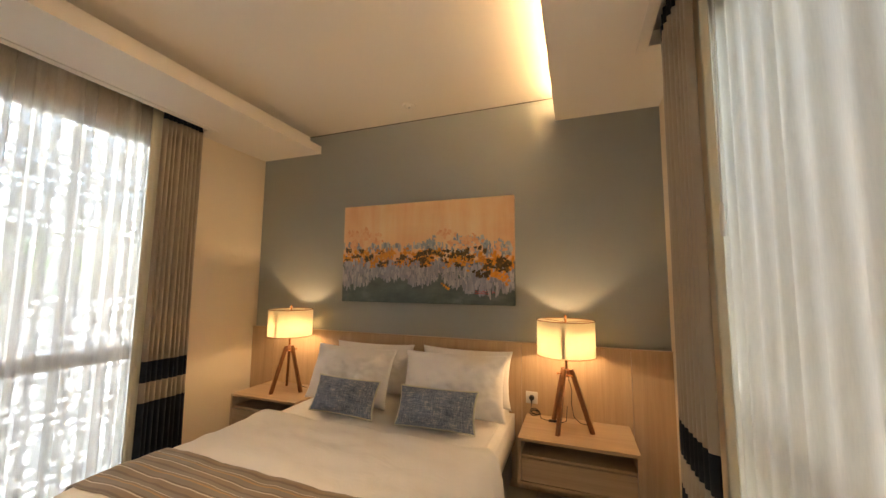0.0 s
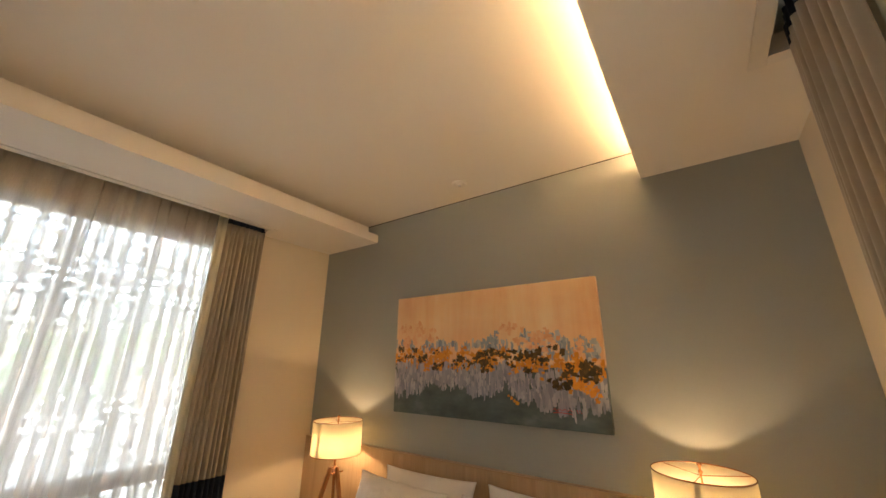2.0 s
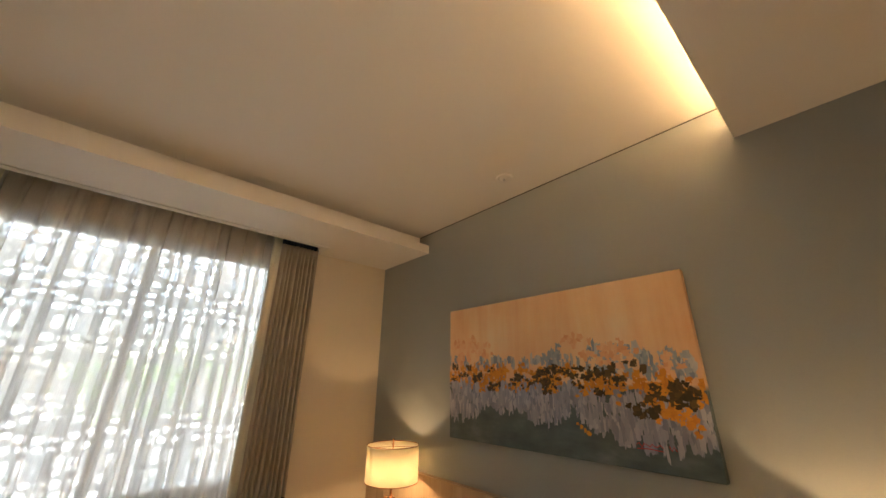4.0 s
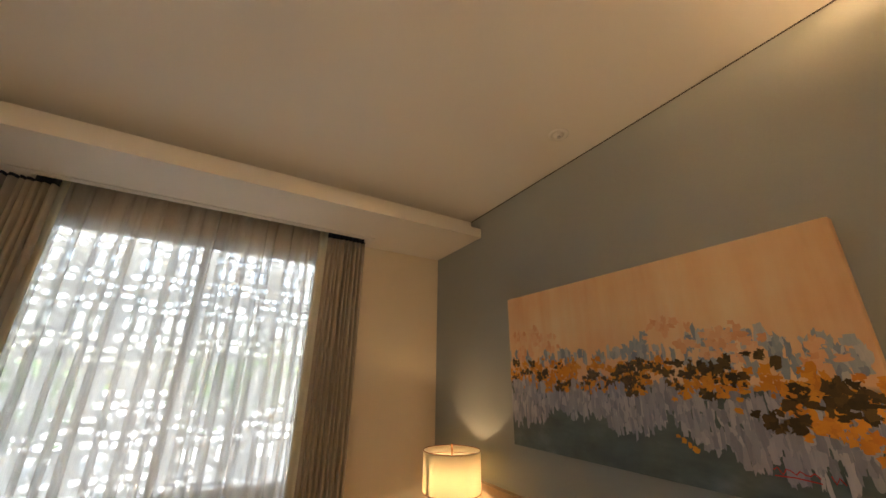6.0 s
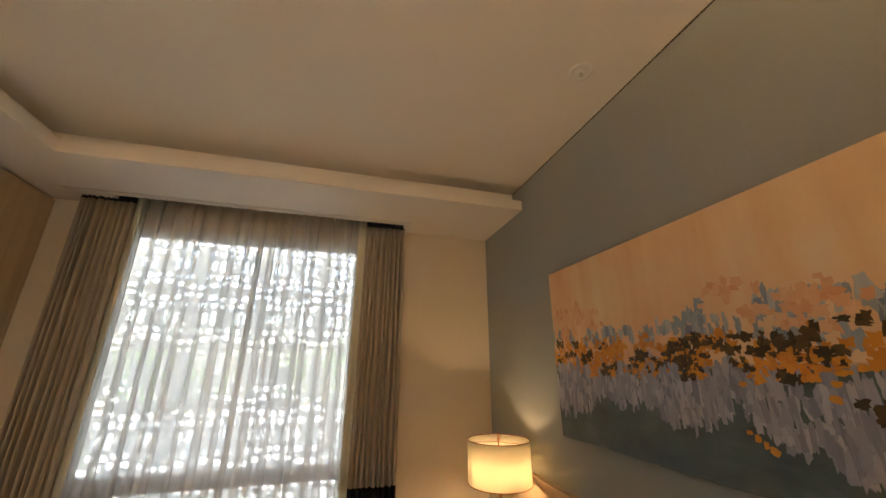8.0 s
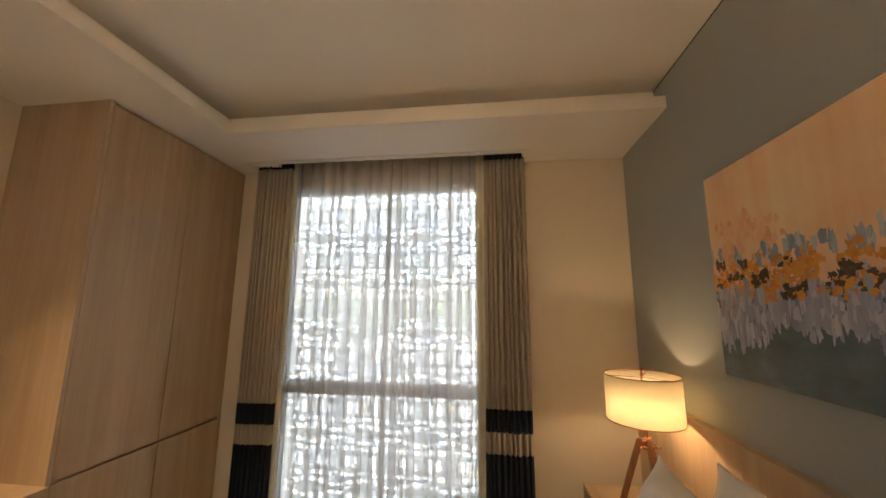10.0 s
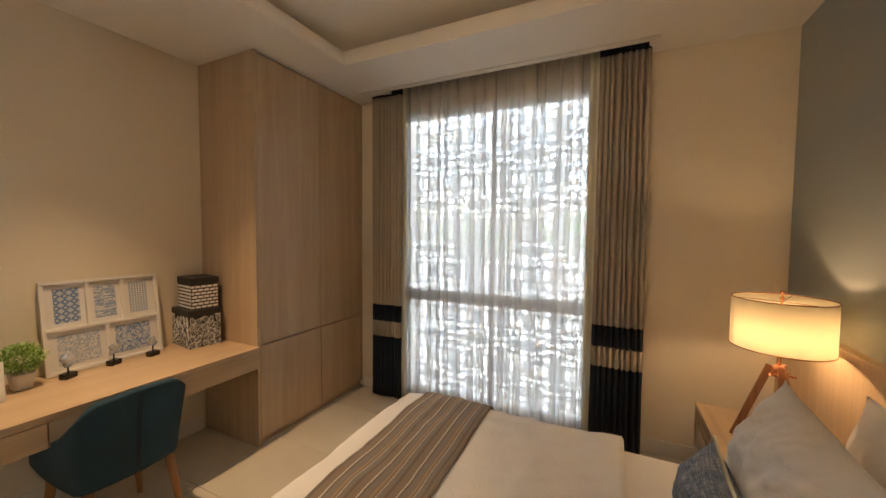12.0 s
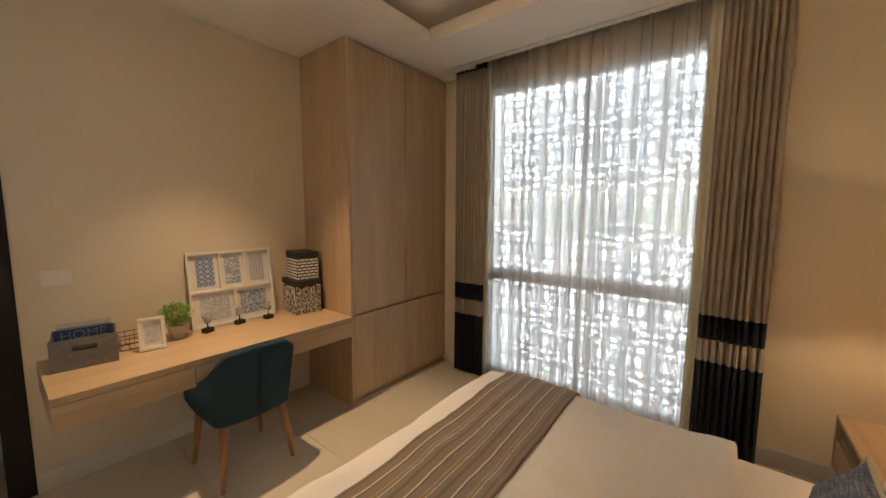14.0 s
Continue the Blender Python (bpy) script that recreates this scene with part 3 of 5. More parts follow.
    tube(bm, [(0.01, 0.01, 0.33), (0.03, 0.05, 0.24), (0.025, 0.07, 0.14), (0.04, 0.09, 0.05), (0.08, 0.11, 0.008), (0.13, 0.10, 0.006)], 0.0025, 6)
    part("cable", bm, "wire", t, smooth=True)
    return t


LAMP_E, LAMP_W = (-0.10, 2.93, NST), (-2.435, 2.93, NST)
table_lamp(LAMP_E, 0)
table_lamp(LAMP_W, 8)
for at in (LAMP_E, LAMP_W):
    l = lamp("bedside_bulb_light", "POINT", (at[0], at[1], at[2] + 0.535), 0.295, WARM)
    l.data.shadow_soft_size = 0.028

# downlight over the desk
spot = lamp("desk_downlight_beam", "SPOT", (-1.05, -0.03, LOW - 0.02), 9.0, (1.0, 0.70, 0.40), aim=(-1.15, 0.45, 0.0))
spot.data.spot_size, spot.data.spot_blend, spot.data.shadow_soft_size = radians(82), 1.0, 0.03
dl = thing("downlight", (-1.05, -0.03, LOW), "small round recessed ceiling downlight", "downlight")
bm = bmesh.new()
lathe(bm, [(0.045, 0.0), (0.045, -0.004), (0.034, -0.006), (0.032, -0.0005)], 32)
part("ring", bm, "trim", dl, smooth=True)

# smoke detector
det = thing("ceiling_sensor", (-1.29, 2.91, HIGH), "small round white sprinkler plate on the ceiling", "ceiling sensor")
bm = bmesh.new()
lathe(bm, [(0.055, 0.0), (0.054, -0.005), (0.042, -0.009), (0.036, -0.003), (0.026, -0.003), (0.024, -0.012), (0.0, -0.013)], 32)
part("plate", bm, "trim", det, smooth=True)
bm = bmesh.new()
rod(bm, (0, 0, -0.006), (0, 0, -0.020), 0.007, 0.010, 12)
part("nozzle", bm, "alu", det)

# ---- bed ----
BX0, BX1, BY0, BY1, BZ = -2.02, -0.47, 1.17, 3.125, 0.585
BC = (BX0 + BX1) / 2
bed = thing("bed", (BC, (BY0 + BY1) / 2, 0), "double bed with a white sheeted mattress on a dark base", "bed")
hw, hl = (BX1 - BX0) / 2, (BY1 - BY0) / 2
part("base", box(-hw + 0.03, hw - 0.03, -hl + 0.04, hl, 0.06, 0.30, 0.02), "base", bed)
for sx in (-1, 1):
    for sy in (-1, 1):
        bm = bmesh.new()
        rod(bm, (sx * (hw - 0.12), sy * (hl - 0.15), 0), (sx * (hw - 0.12), sy * (hl - 0.15), 0.06), 0.025)
        part("foot", bm, "black", bed)
bm = box(-hw, hw, -hl, hl, 0.30, BZ)
bmesh.ops.bevel(bm, geom=bm.edges[:], offset=0.05, segments=5, affect="EDGES")
part("mattress", bm, "linen", bed, "mattress in a fitted white sheet", smooth=True)


def cover(name, y0, y1, lift, drop, foot_drop, nx, ny, material, label, category, wrinkle, width=0.003, extra=0.0):
    """Cloth laid over the bed, hanging at both sides, and over the foot end if y0 lies before it."""
    out = 0.025 + lift
    span = 2 * (hw + out) + 2 * drop
    r = 0.06

    def bend(s, edge):
        """Distance along the cloth from the middle -> sideways place and fall."""
        if s <= edge - r:
            return s, 0.0
        a = (s - edge + r) / r
        if a < math.pi / 2:
            return edge - r + r * math.sin(a), -r * (1 - math.cos(a))
        return edge + 0.10 * (a - math.pi / 2) * r, -r - (a - math.pi / 2) * r

    def f(i, j):
        s = (i - 0.5) * span
        x, dz = bend(abs(s), hw + out)
        x = math.copysign(x, s)
        q = y0 + (y1 - y0) * j
        y, dy = q, 0.0
        if foot_drop:
            tot = (BY0 + BY1) / 2 - (BY0 - out)
            d, dy = bend((BY0 + BY1) / 2 - q, tot)
            y = (BY0 + BY1) / 2 - d
        p = Vector((x * 1.0, y, 0))
        n1 = noise.noise(Vector((x * 2.2, y * 2.2, 3.1))) * 0.014 + noise.noise(Vector((x * 5, y * 9, 7.7))) * 0.006 + noise.noise(Vector((x * 16 + y * 9, y * 12, 2.2))) * 0.0022
        swell = 0.02 * math.sin((q - y0) * 14 + 2 * math.copysign(1, s)) * min(1, -dz / 0.15) if dz < 0 else 0
        z = BZ + 0.018 + lift + extra + wrinkle * n1 + (dz if dz < dy else dy)
        return (p.x + math.copysign(swell, s), p.y - (BY0 + BY1) / 2, z)

    t = thing(name, (BC, (BY0 + BY1) / 2, 0), label, category)
    ob = part("cloth", sheet(f, nx, ny), material, t, smooth=True)
    thicken(ob, width, 1.0)
    for j in ((1.0,) if foot_drop else (0.0, 1.0)):
        bm = bmesh.new()
        tube(bm, [f(i / 120, j) for i in range(121)], width * 0.55, 6)
        part("hem", bm, material, t, "stitched edge of the cloth", smooth=True)
    return t


def stripe_cloth():
    m, t, b = nodes_of("striped_runner_cloth")
    sep = t.nodes.new("ShaderNodeSeparateXYZ")
    t.links.new(coords(t), sep.inputs[0])
    w = noise_of(t, coords(t, (3, 3, 3)), 1.0, 2.0)
    y = maths(t, "ADD", sep.outputs[1], maths(t, "MULTIPLY", w, 0.006))
    fr = maths(t, "FRACT", maths(t, "MULTIPLY", maths(t, "ADD", y, 2.0), 1 / 0.115))
    tan, grey, white, gold, dark = (0.26, 0.185, 0.125), (0.23, 0.195, 0.16), (0.68, 0.62, 0.52), (0.46, 0.28, 0.12), (0.155, 0.115, 0.085)
    c = ramp(t, fr, [(0.0, tan), (0.22, white), (0.27, dark), (0.34, grey), (0.56, gold), (0.62, tan), (0.70, white), (0.73, grey), (0.90, dark)], "CONSTANT")
    f = noise_of(t, coords(t), 700.0, 2.0)
    t.links.new(blend(t, maths(t, "MULTIPLY", f, 0.22), c, (0.30, 0.25, 0.19)), b.inputs["Base Color"])
    b.inputs["Roughness"].default_value = 0.65
    b.inputs["Sheen Weight"].default_value = 0.2
    bump_of(t, b, f, 0.2, 0.0006)
    return m


M["runner"] = stripe_cloth()
cover("duvet", BY0 - 0.25, 2.27, 0.002, 0.24, True, 90, 80, "linen", "smooth white duvet hanging over the bed's edges", "duvet", 2.1, 0.012)
cover("bed_runner", 1.28, 1.66, 0.016, 0.26, False, 90, 30, "runner", "taupe bed runner with thin gold and white stripes", "bed runner", 2.1, 0.004, 0.004)


def pillow(name, at, w, h, d, rx, rz, material, label, group, seed, piping=""):
    t = thing(name, at, label, "pillow", group)
    t.matrix_basis = pose(*at, rx, 0, rz)
    rnd = random.Random(seed)
    off = Vector((rnd.uniform(0, 50), rnd.uniform(0, 50), rnd.uniform(0, 50)))

    def side(sign):
        def f(i, j):
            u, v = 2 * i - 1, 2 * j - 1
            body = max(0.0, (1 - abs(u) ** 2.6)) ** 0.72 * max(0.0, (1 - abs(v) ** 2.6)) ** 0.72
            pinch = 1 - 0.15 * (1 - abs(u * v) ** 1.5) * (abs(u) ** 2 + abs(v) ** 2) * 0.5
            x, y = u * w / 2 * pinch, v * h / 2 * pinch
            wr = noise.noise(off + Vector((u * 2.5, v * 2.5, sign))) * 0.15 + noise.noise(off + Vector((u * 7, v * 4, sign * 3))) * 0.11 + noise.noise(off + Vector((u * 15 + v * 6, v * 9, sign))) * 0.06
            return (x, y + h / 2, sign * d / 2 * body * (1 + wr) + 0.0)
        return f

    bm = sheet(side(1), 56, 40)
    other = sheet(side(-1), 56, 40)
    me = bpy.data.meshes.new("half")
    other.to_mesh(me)
    other.free()
    bm.from_mesh(me)
    bpy.data.meshes.remove(me)
    bmesh.ops.remove_doubles(bm, verts=bm.verts, dist=0.0006)
    body = part("cover", bm, material, t, smooth=True)
    if piping:
        edge = []
        for k in range(80):
            q = k / 20
            i, j = [(q, 0), (1, q - 1), (3 - q, 1), (0, 4 - q)][min(3, int(q))]
            edge.append(side(1)(i, j))
        bm = bmesh.new()
        tube(bm, edge, 0.006, 6, True)
        part("piping", bm, piping, body, smooth=True)
    return t


def weave_cloth():
    m, t, b = nodes_of("blue_slub_cloth")
    a = noise_of(t, coords(t, (14, 260, 60)), 1.0, 3.0)
    c = noise_of(t, coords(t, (260, 14, 60)), 1.0, 3.0)
    big = noise_of(t, coords(t), 14.0, 3.0)
    f = maths(t, "ADD", maths(t, "MULTIPLY", a, 0.45), maths(t, "ADD", maths(t, "MULTIPLY", c, 0.4), maths(t, "MULTIPLY", big, 0.15)))
    t.links.new(ramp(t, f, [(0.36, (0.075, 0.10, 0.16)), (0.46, (0.16, 0.20, 0.275)), (0.53, (0.23, 0.27, 0.345)), (0.60, (0.46, 0.46, 0.50))]), b.inputs["Base Color"])
    b.inputs["Roughness"].default_value = 0.9
    bump_of(t, b, f, 0.4, 0.001)
    return m


M["slub"] = weave_cloth()
PZ = BZ + 0.02
pillow("bed_pillow", (-1.62, 2.95, PZ - 0.01), 0.72, 0.395, 0.2, 78, 2, "linen", "plump white bed pillow leaning on the headboard", "white bed pillows", 1)
pillow("bed_pillow", (-0.83, 2.95, PZ - 0.01), 0.72, 0.40, 0.2, 78, -2, "linen", "plump white bed pillow leaning on the headboard", "white bed pillows", 2)
pillow("bed_pillow", (-1.65, 2.635, PZ - 0.01), 0.74, 0.42, 0.24, 69, -4, "linen", "plump white bed pillow propped on another pillow", "white bed pillows", 3)
pillow("bed_pillow", (-0.83, 2.65, PZ - 0.01), 0.74, 0.425, 0.24, 69, 3, "linen", "plump white bed pillow propped on another pillow", "white bed pillows", 4)
pillow("lumbar_cushion", (-1.54, 2.445, PZ - 0.012), 0.52, 0.24, 0.15, 66, -3, "slub", "blue slub-weave lumbar cushion with pale piping", "blue cushions", 5, "liner")
pillow("lumbar_cushion", (-0.86, 2.44, PZ - 0.012), 0.52, 0.24, 0.15, 66, 2, "slub", "blue slub-weave lumbar cushion with pale piping", "blue cushions", 6, "liner")


# ---- painting ----
def painted_ground():
    """Peach upper field running down into dark teal."""
    m, t, b = nodes_of("abstract_painting_ground")
    sep = t.nodes.new("ShaderNodeSeparateXYZ")
    t.links.new(coords(t), sep.inputs[0])
    z = sep.outputs[2]
    streak = noise_of(t, coords(t, (7, 1, 0.9)), 1.0, 5.0, 0.6)
    wash = noise_of(t, coords(t, (3, 1, 4), (3, 0, 0)), 1.0, 4.0)
    f = maths(t, "ADD", maths(t, "MULTIPLY", streak, 0.65), maths(t, "MULTIPLY", wash, 0.35))
    peach = ramp(t, f, [(0.32, (0.76, 0.40, 0.20)), (0.45, (0.82, 0.52, 0.28)), (0.55, (0.84, 0.58, 0.33)), (0.68, (0.86, 0.66, 0.42))])
    teal = ramp(t, noise_of(t, coords(t, (5, 1, 10)), 1.0, 6.0), [(0.3, (0.055, 0.085, 0.09)), (0.55, (0.10, 0.14, 0.145)), (0.75, (0.17, 0.21, 0.22))])
    low = maths(t, "MULTIPLY", maths(t, "SUBTRACT", 0.36, z), 40.0, True)
    t.links.new(blend(t, low, peach, teal), b.inputs["Base Color"])
    b.inputs["Roughness"].default_value = 0.55
    bump_of(t, b, maths(t, "ADD", streak, noise_of(t, coords(t, (300, 300, 300)), 1.0, 2.0)), 0.3, 0.001)
    return m


def dab_paint(name, tones, drag):
    """Oil paint whose tone changes from stroke to stroke and along the drag of the knife."""
    m, t, b = nodes_of(name)
    geo = t.nodes.new("ShaderNodeNewGeometry")
    fine = noise_of(t, coords(t, drag), 1.0, 4.0)
    f = maths(t, "ADD", maths(t, "MULTIPLY", geo.outputs["Random Per Island"], 0.62), maths(t, "MULTIPLY", fine, 0.38))
    n = len(tones) - 1
    t.links.new(ramp(t, f, [(0.15 + 0.7 * k / n, c) for k, c in enumerate(tones)]), b.inputs["Base Color"])
    b.inputs["Roughness"].default_value = 0.5
    bump_of(t, b, fine, 0.35, 0.0015)
    return m


M["painting"] = painted_ground()
M["paint_lavender"] = dab_paint("lavender_oil_paint", [(0.20, 0.22, 0.28), (0.30, 0.31, 0.38), (0.38, 0.38, 0.45), (0.52, 0.51, 0.54)], (90, 1, 10))
M["paint_blue"] = dab_paint("grey_blue_oil_paint", [(0.19, 0.23, 0.31), (0.28, 0.33, 0.39), (0.38, 0.41, 0.44), (0.60, 0.58, 0.55)], (70, 1, 14))
M["paint_coral"] = dab_paint("coral_oil_paint", [(0.72, 0.33, 0.16), (0.80, 0.45, 0.24), (0.83, 0.54, 0.30)], (40, 1, 40))
M["paint_orange"] = dab_paint("orange_oil_paint", [(0.60, 0.21, 0.025), (0.72, 0.29, 0.03), (0.76, 0.33, 0.035)], (60, 1, 60))
M["paint_brown"] = dab_paint("dark_brown_oil_paint", [(0.035, 0.024, 0.008), (0.075, 0.045, 0.014), (0.14, 0.085, 0.025)], (60, 1, 60))
M["red_paint"] = surface("red_paint", (0.55, 0.03, 0.03), 0.5, bump=0)
PX0, PX1, PZ0, PZ1 = -2.038, -0.467, 1.31, 2.178
pic = thing("painting", ((PX0 + PX1) / 2, YN, PZ0), "wide abstract canvas in peach, orange, grey-blue and dark teal", "painting")
pw = (PX1 - PX0) / 2
part("canvas", box(-pw, pw, -0.048, -0.006, 0, PZ1 - PZ0, 0.004), "painting", pic)
part("stretcher", box(-pw + 0.03, pw - 0.03, -0.006, 0, 0.03, PZ1 - PZ0 - 0.03), "oak_x", pic)
PHT = PZ1 - PZ0
prnd = random.Random(77)


def along(points, u):
    """Value at u on a line through a few (place, value) points."""
    for (a, p), (b, q) in zip(points, points[1:]):
        if u <= b:
            return p + (q - p) * (u - a) / (b - a)
    return points[-1][1]


SPINE = [(0, 0.48), (0.25, 0.455), (0.5, 0.445), (0.65, 0.435), (0.8, 0.405), (0.9, 0.385), (1, 0.34)]
DRIP = [(0, 0.09), (0.1, 0.12), (0.22, 0.23), (0.38, 0.20), (0.5, 0.16), (0.6, 0.22), (0.75, 0.10), (0.88, 0.05), (1, 0.12)]
BLUE_LOAD = [(0, 0.5), (0.3, 0.45), (0.5, 0.5), (0.58, 1.0), (0.66, 0.35), (0.72, 1.6), (0.95, 1.6), (1, 0.9)]


def dab(bm, u, v, w, h, lift, ragged):
    """One knife stroke: a low ragged dome of paint lying on the canvas."""
    cx, cz = (u - 0.5) * 2 * pw, v * PHT
    n = 14
    turn = prnd.uniform(-0.25, 0.25)
    rim = []
    for k in range(n):
        a = math.tau * k / n
        r = 1 + prnd.uniform(-ragged, ragged)
        x = math.copysign(abs(math.cos(a)) ** 0.6, math.cos(a)) * w / 2 * r
        z = math.copysign(abs(math.sin(a)) ** 0.6, math.sin(a)) * h / 2 * r
        x, z = x * math.cos(turn) - z * math.sin(turn) * 0.4, z * math.cos(turn) + x * math.sin(turn)
        rim.append(bm.verts.new((max(-pw + 0.001, min(pw - 0.001, cx + x)), -0.0482 - lift, max(0.001, min(PHT - 0.001, cz + z)))))
    top = bm.verts.new((max(-pw + 0.002, min(pw - 0.002, cx)), -0.0482 - lift - 0.00025, max(0.002, min(PHT - 0.002, cz))))
    for k in range(n):
        bm.faces.new((rim[k], rim[(k + 1) % n], top))


def clumps(count, lo, hi, spread):
    """Places that gather in loose clusters, as brushed paint does."""
    seeds = [(prnd.random(), prnd.uniform(lo, hi)) for _ in range(max(3, count // 9))]
    for _ in range(count):
        cu, cv = prnd.choice(seeds)
        yield min(0.995, max(0.005, cu + prnd.gauss(0, spread))), cv + prnd.gauss(0, spread * 1.1)


def strokes(name, material, label, layer, places, w, h, ragged=0.22):
    bm = bmesh.new()
    for k, (u, v, grow) in enumerate(places):
        dab(bm, u, v, prnd.uniform(*w) * grow, prnd.uniform(*h) * grow, 0.00035 * layer + 0.0000012 * k, ragged)
    part(name, bm, material, pic, label, kind="stuff")


fall = [(u, prnd.random() ** 0.8) for u in [prnd.random() for _ in range(900)]]
strokes("lavender_paint", "paint_lavender", "lavender grey strokes dragged downwards", 1, [(u, along(SPINE, u) - 0.02 - (along(SPINE, u) - along(DRIP, u) - 0.05 - 0.05 * noise.noise(Vector((u * 9, 0, 0)))) * k, 1) for u, k in fall], (0.010, 0.028), (0.03, 0.09), 0.3)
strokes("blue_paint", "paint_blue", "grey-blue and white strokes", 2, [(u, along(SPINE, u) + 0.06 + v * 0.15 * min(1, along(BLUE_LOAD, u)), 1) for u, v in [(prnd.random(), prnd.random()) for _ in range(330)] if prnd.random() * 1.6 < along(BLUE_LOAD, u)], (0.014, 0.036), (0.025, 0.075), 0.35)
strokes("coral_paint", "paint_coral", "coral dabs at the foot of the peach field", 3, [(u, along(SPINE, u) + v, 1) for u, v in clumps(130, 0.12, 0.24, 0.022)], (0.018, 0.04), (0.016, 0.045), 0.4)
strokes("orange_paint", "paint_orange", "bright orange and ochre knife dabs", 4, [(u, along(SPINE, u) + v * (1 + 0.5 * (u > 0.75)), 0.9 + 0.25 * (u > 0.75)) for u, v in clumps(560, -0.075, 0.06, 0.016)], (0.012, 0.032), (0.012, 0.034), 0.5)
strokes("brown_paint", "paint_brown", "dark brown knife dabs", 5, [(u, along(SPINE, u) - 0.012 + v * (1 + 0.6 * (u > 0.75)), 0.85 + 0.35 * (u > 0.7)) for u, v in clumps(460, -0.075, 0.08, 0.011)], (0.012, 0.034), (0.012, 0.030), 0.45)
strokes("ochre_paint", "paint_orange", "orange dabs over the brown", 6, [(u, along(SPINE, u) + v, 0.9) for u, v in clumps(110, -0.06, 0.05, 0.02)] + [(0.62 + 0.012 * k, 0.19 - 0.015 * k, 1) for k in range(4)], (0.012, 0.03), (0.010, 0.024))
strokes("pale_paint", "paint_lavender", "pale lavender strokes over the band", 7, [(u, along(SPINE, u) - 0.10 + v, 1) for u, v in clumps(60, -0.08, 0.03, 0.025)], (0.014, 0.032), (0.03, 0.07))
sig = bmesh.new()
tube(sig, [(0.47 + 0.011 * k, -0.0515, 0.105 + 0.011 * math.sin(k * 2.3) * (1 if k < 5 else 0.6)) for k in range(11)], 0.0019, 5)
tube(sig, [(0.47, -0.0515, 0.088), (0.52, -0.0515, 0.091), (0.58, -0.0515, 0.087)], 0.0019, 5)
tube(sig, [(0.605, -0.0515, 0.112), (0.612, -0.0515, 0.092), (0.622, -0.0515, 0.11), (0.632, -0.0515, 0.094)], 0.0019, 5)
part("signature", sig, "red_paint", pic, "red brushed signature scribble", smooth=True)

# ---- wardrobe ----
ward = thing("wardrobe", (-2.5, YS, 0), "full-height oak wardrobe with four flush doors", "wardrobe")
WX0, WX1, WF = XW + 0.004, -1.927, -0.012
x0, x1, d = WX0 + 2.5, WX1 + 2.5, WF - YS
part("side_panel", box(x1 - 0.02, x1, 0.002, d, 0, LOW - 0.003, 0.001), "oak_z", ward)
part("carcass", box(x0, x1 - 0.021, 0.002, d - 0.026, 0.06, LOW - 0.02), "oak_z", ward)
part("plinth", box(x0, x1 - 0.021, 0.01, d - 0.035, 0, 0.06), "oak_x", ward)
part("top_filler", box(x0, x1 - 0.021, 0.01, d - 0.024, LOW - 0.02, LOW - 0.003), "oak_x", ward)
part("end_filler", box(x0, -3.05 + 2.5, d - 0.025, d - 0.006, 0.06, LOW - 0.02), "oak_z", ward)
mid = -2.529 + 2.5
for a, b in ((mid, x1 - 0.021), (-3.05 + 2.5, mid)):
    for lo, hi in ((0.065, 0.715), (0.735, LOW - 0.022)):
        part("door", box(a + 0.0025, b - 0.0025, d - 0.024, d, lo, hi, 0.0015), "oak_z", ward)

# ---- desk ----
DL, DR, DT = -0.365, -1.929, 0.722
desk = thing("desk", ((DL + DR) / 2, YS, 0), "wall-hung oak desk with three shallow drawers", "desk")
c = (DL + DR) / 2
hw_ = (DL - DR) / 2
DD = 0.008 - YS
part("top", box(-hw_, hw_, 0.002, DD, DT - 0.034, DT, 0.0015), "oak_x", desk)
part("side", box(hw_ - 0.02, hw_, 0.002, DD - 0.02, DT - 0.15, DT - 0.034), "oak_x", desk)
part("underside", box(-hw_, hw_ - 0.02, 0.002, DD - 0.025, DT - 0.15, DT - 0.135), "oak_x", desk)
cuts = [-hw_, -1.41 - c, -0.893 - c, hw_]
for a, b in zip(cuts, cuts[1:]):
    part("drawer", box(a + 0.002, b - 0.002, DD - 0.025, DD - 0.004, DT - 0.15, DT - 0.038, 0.0015), "oak_x", desk)


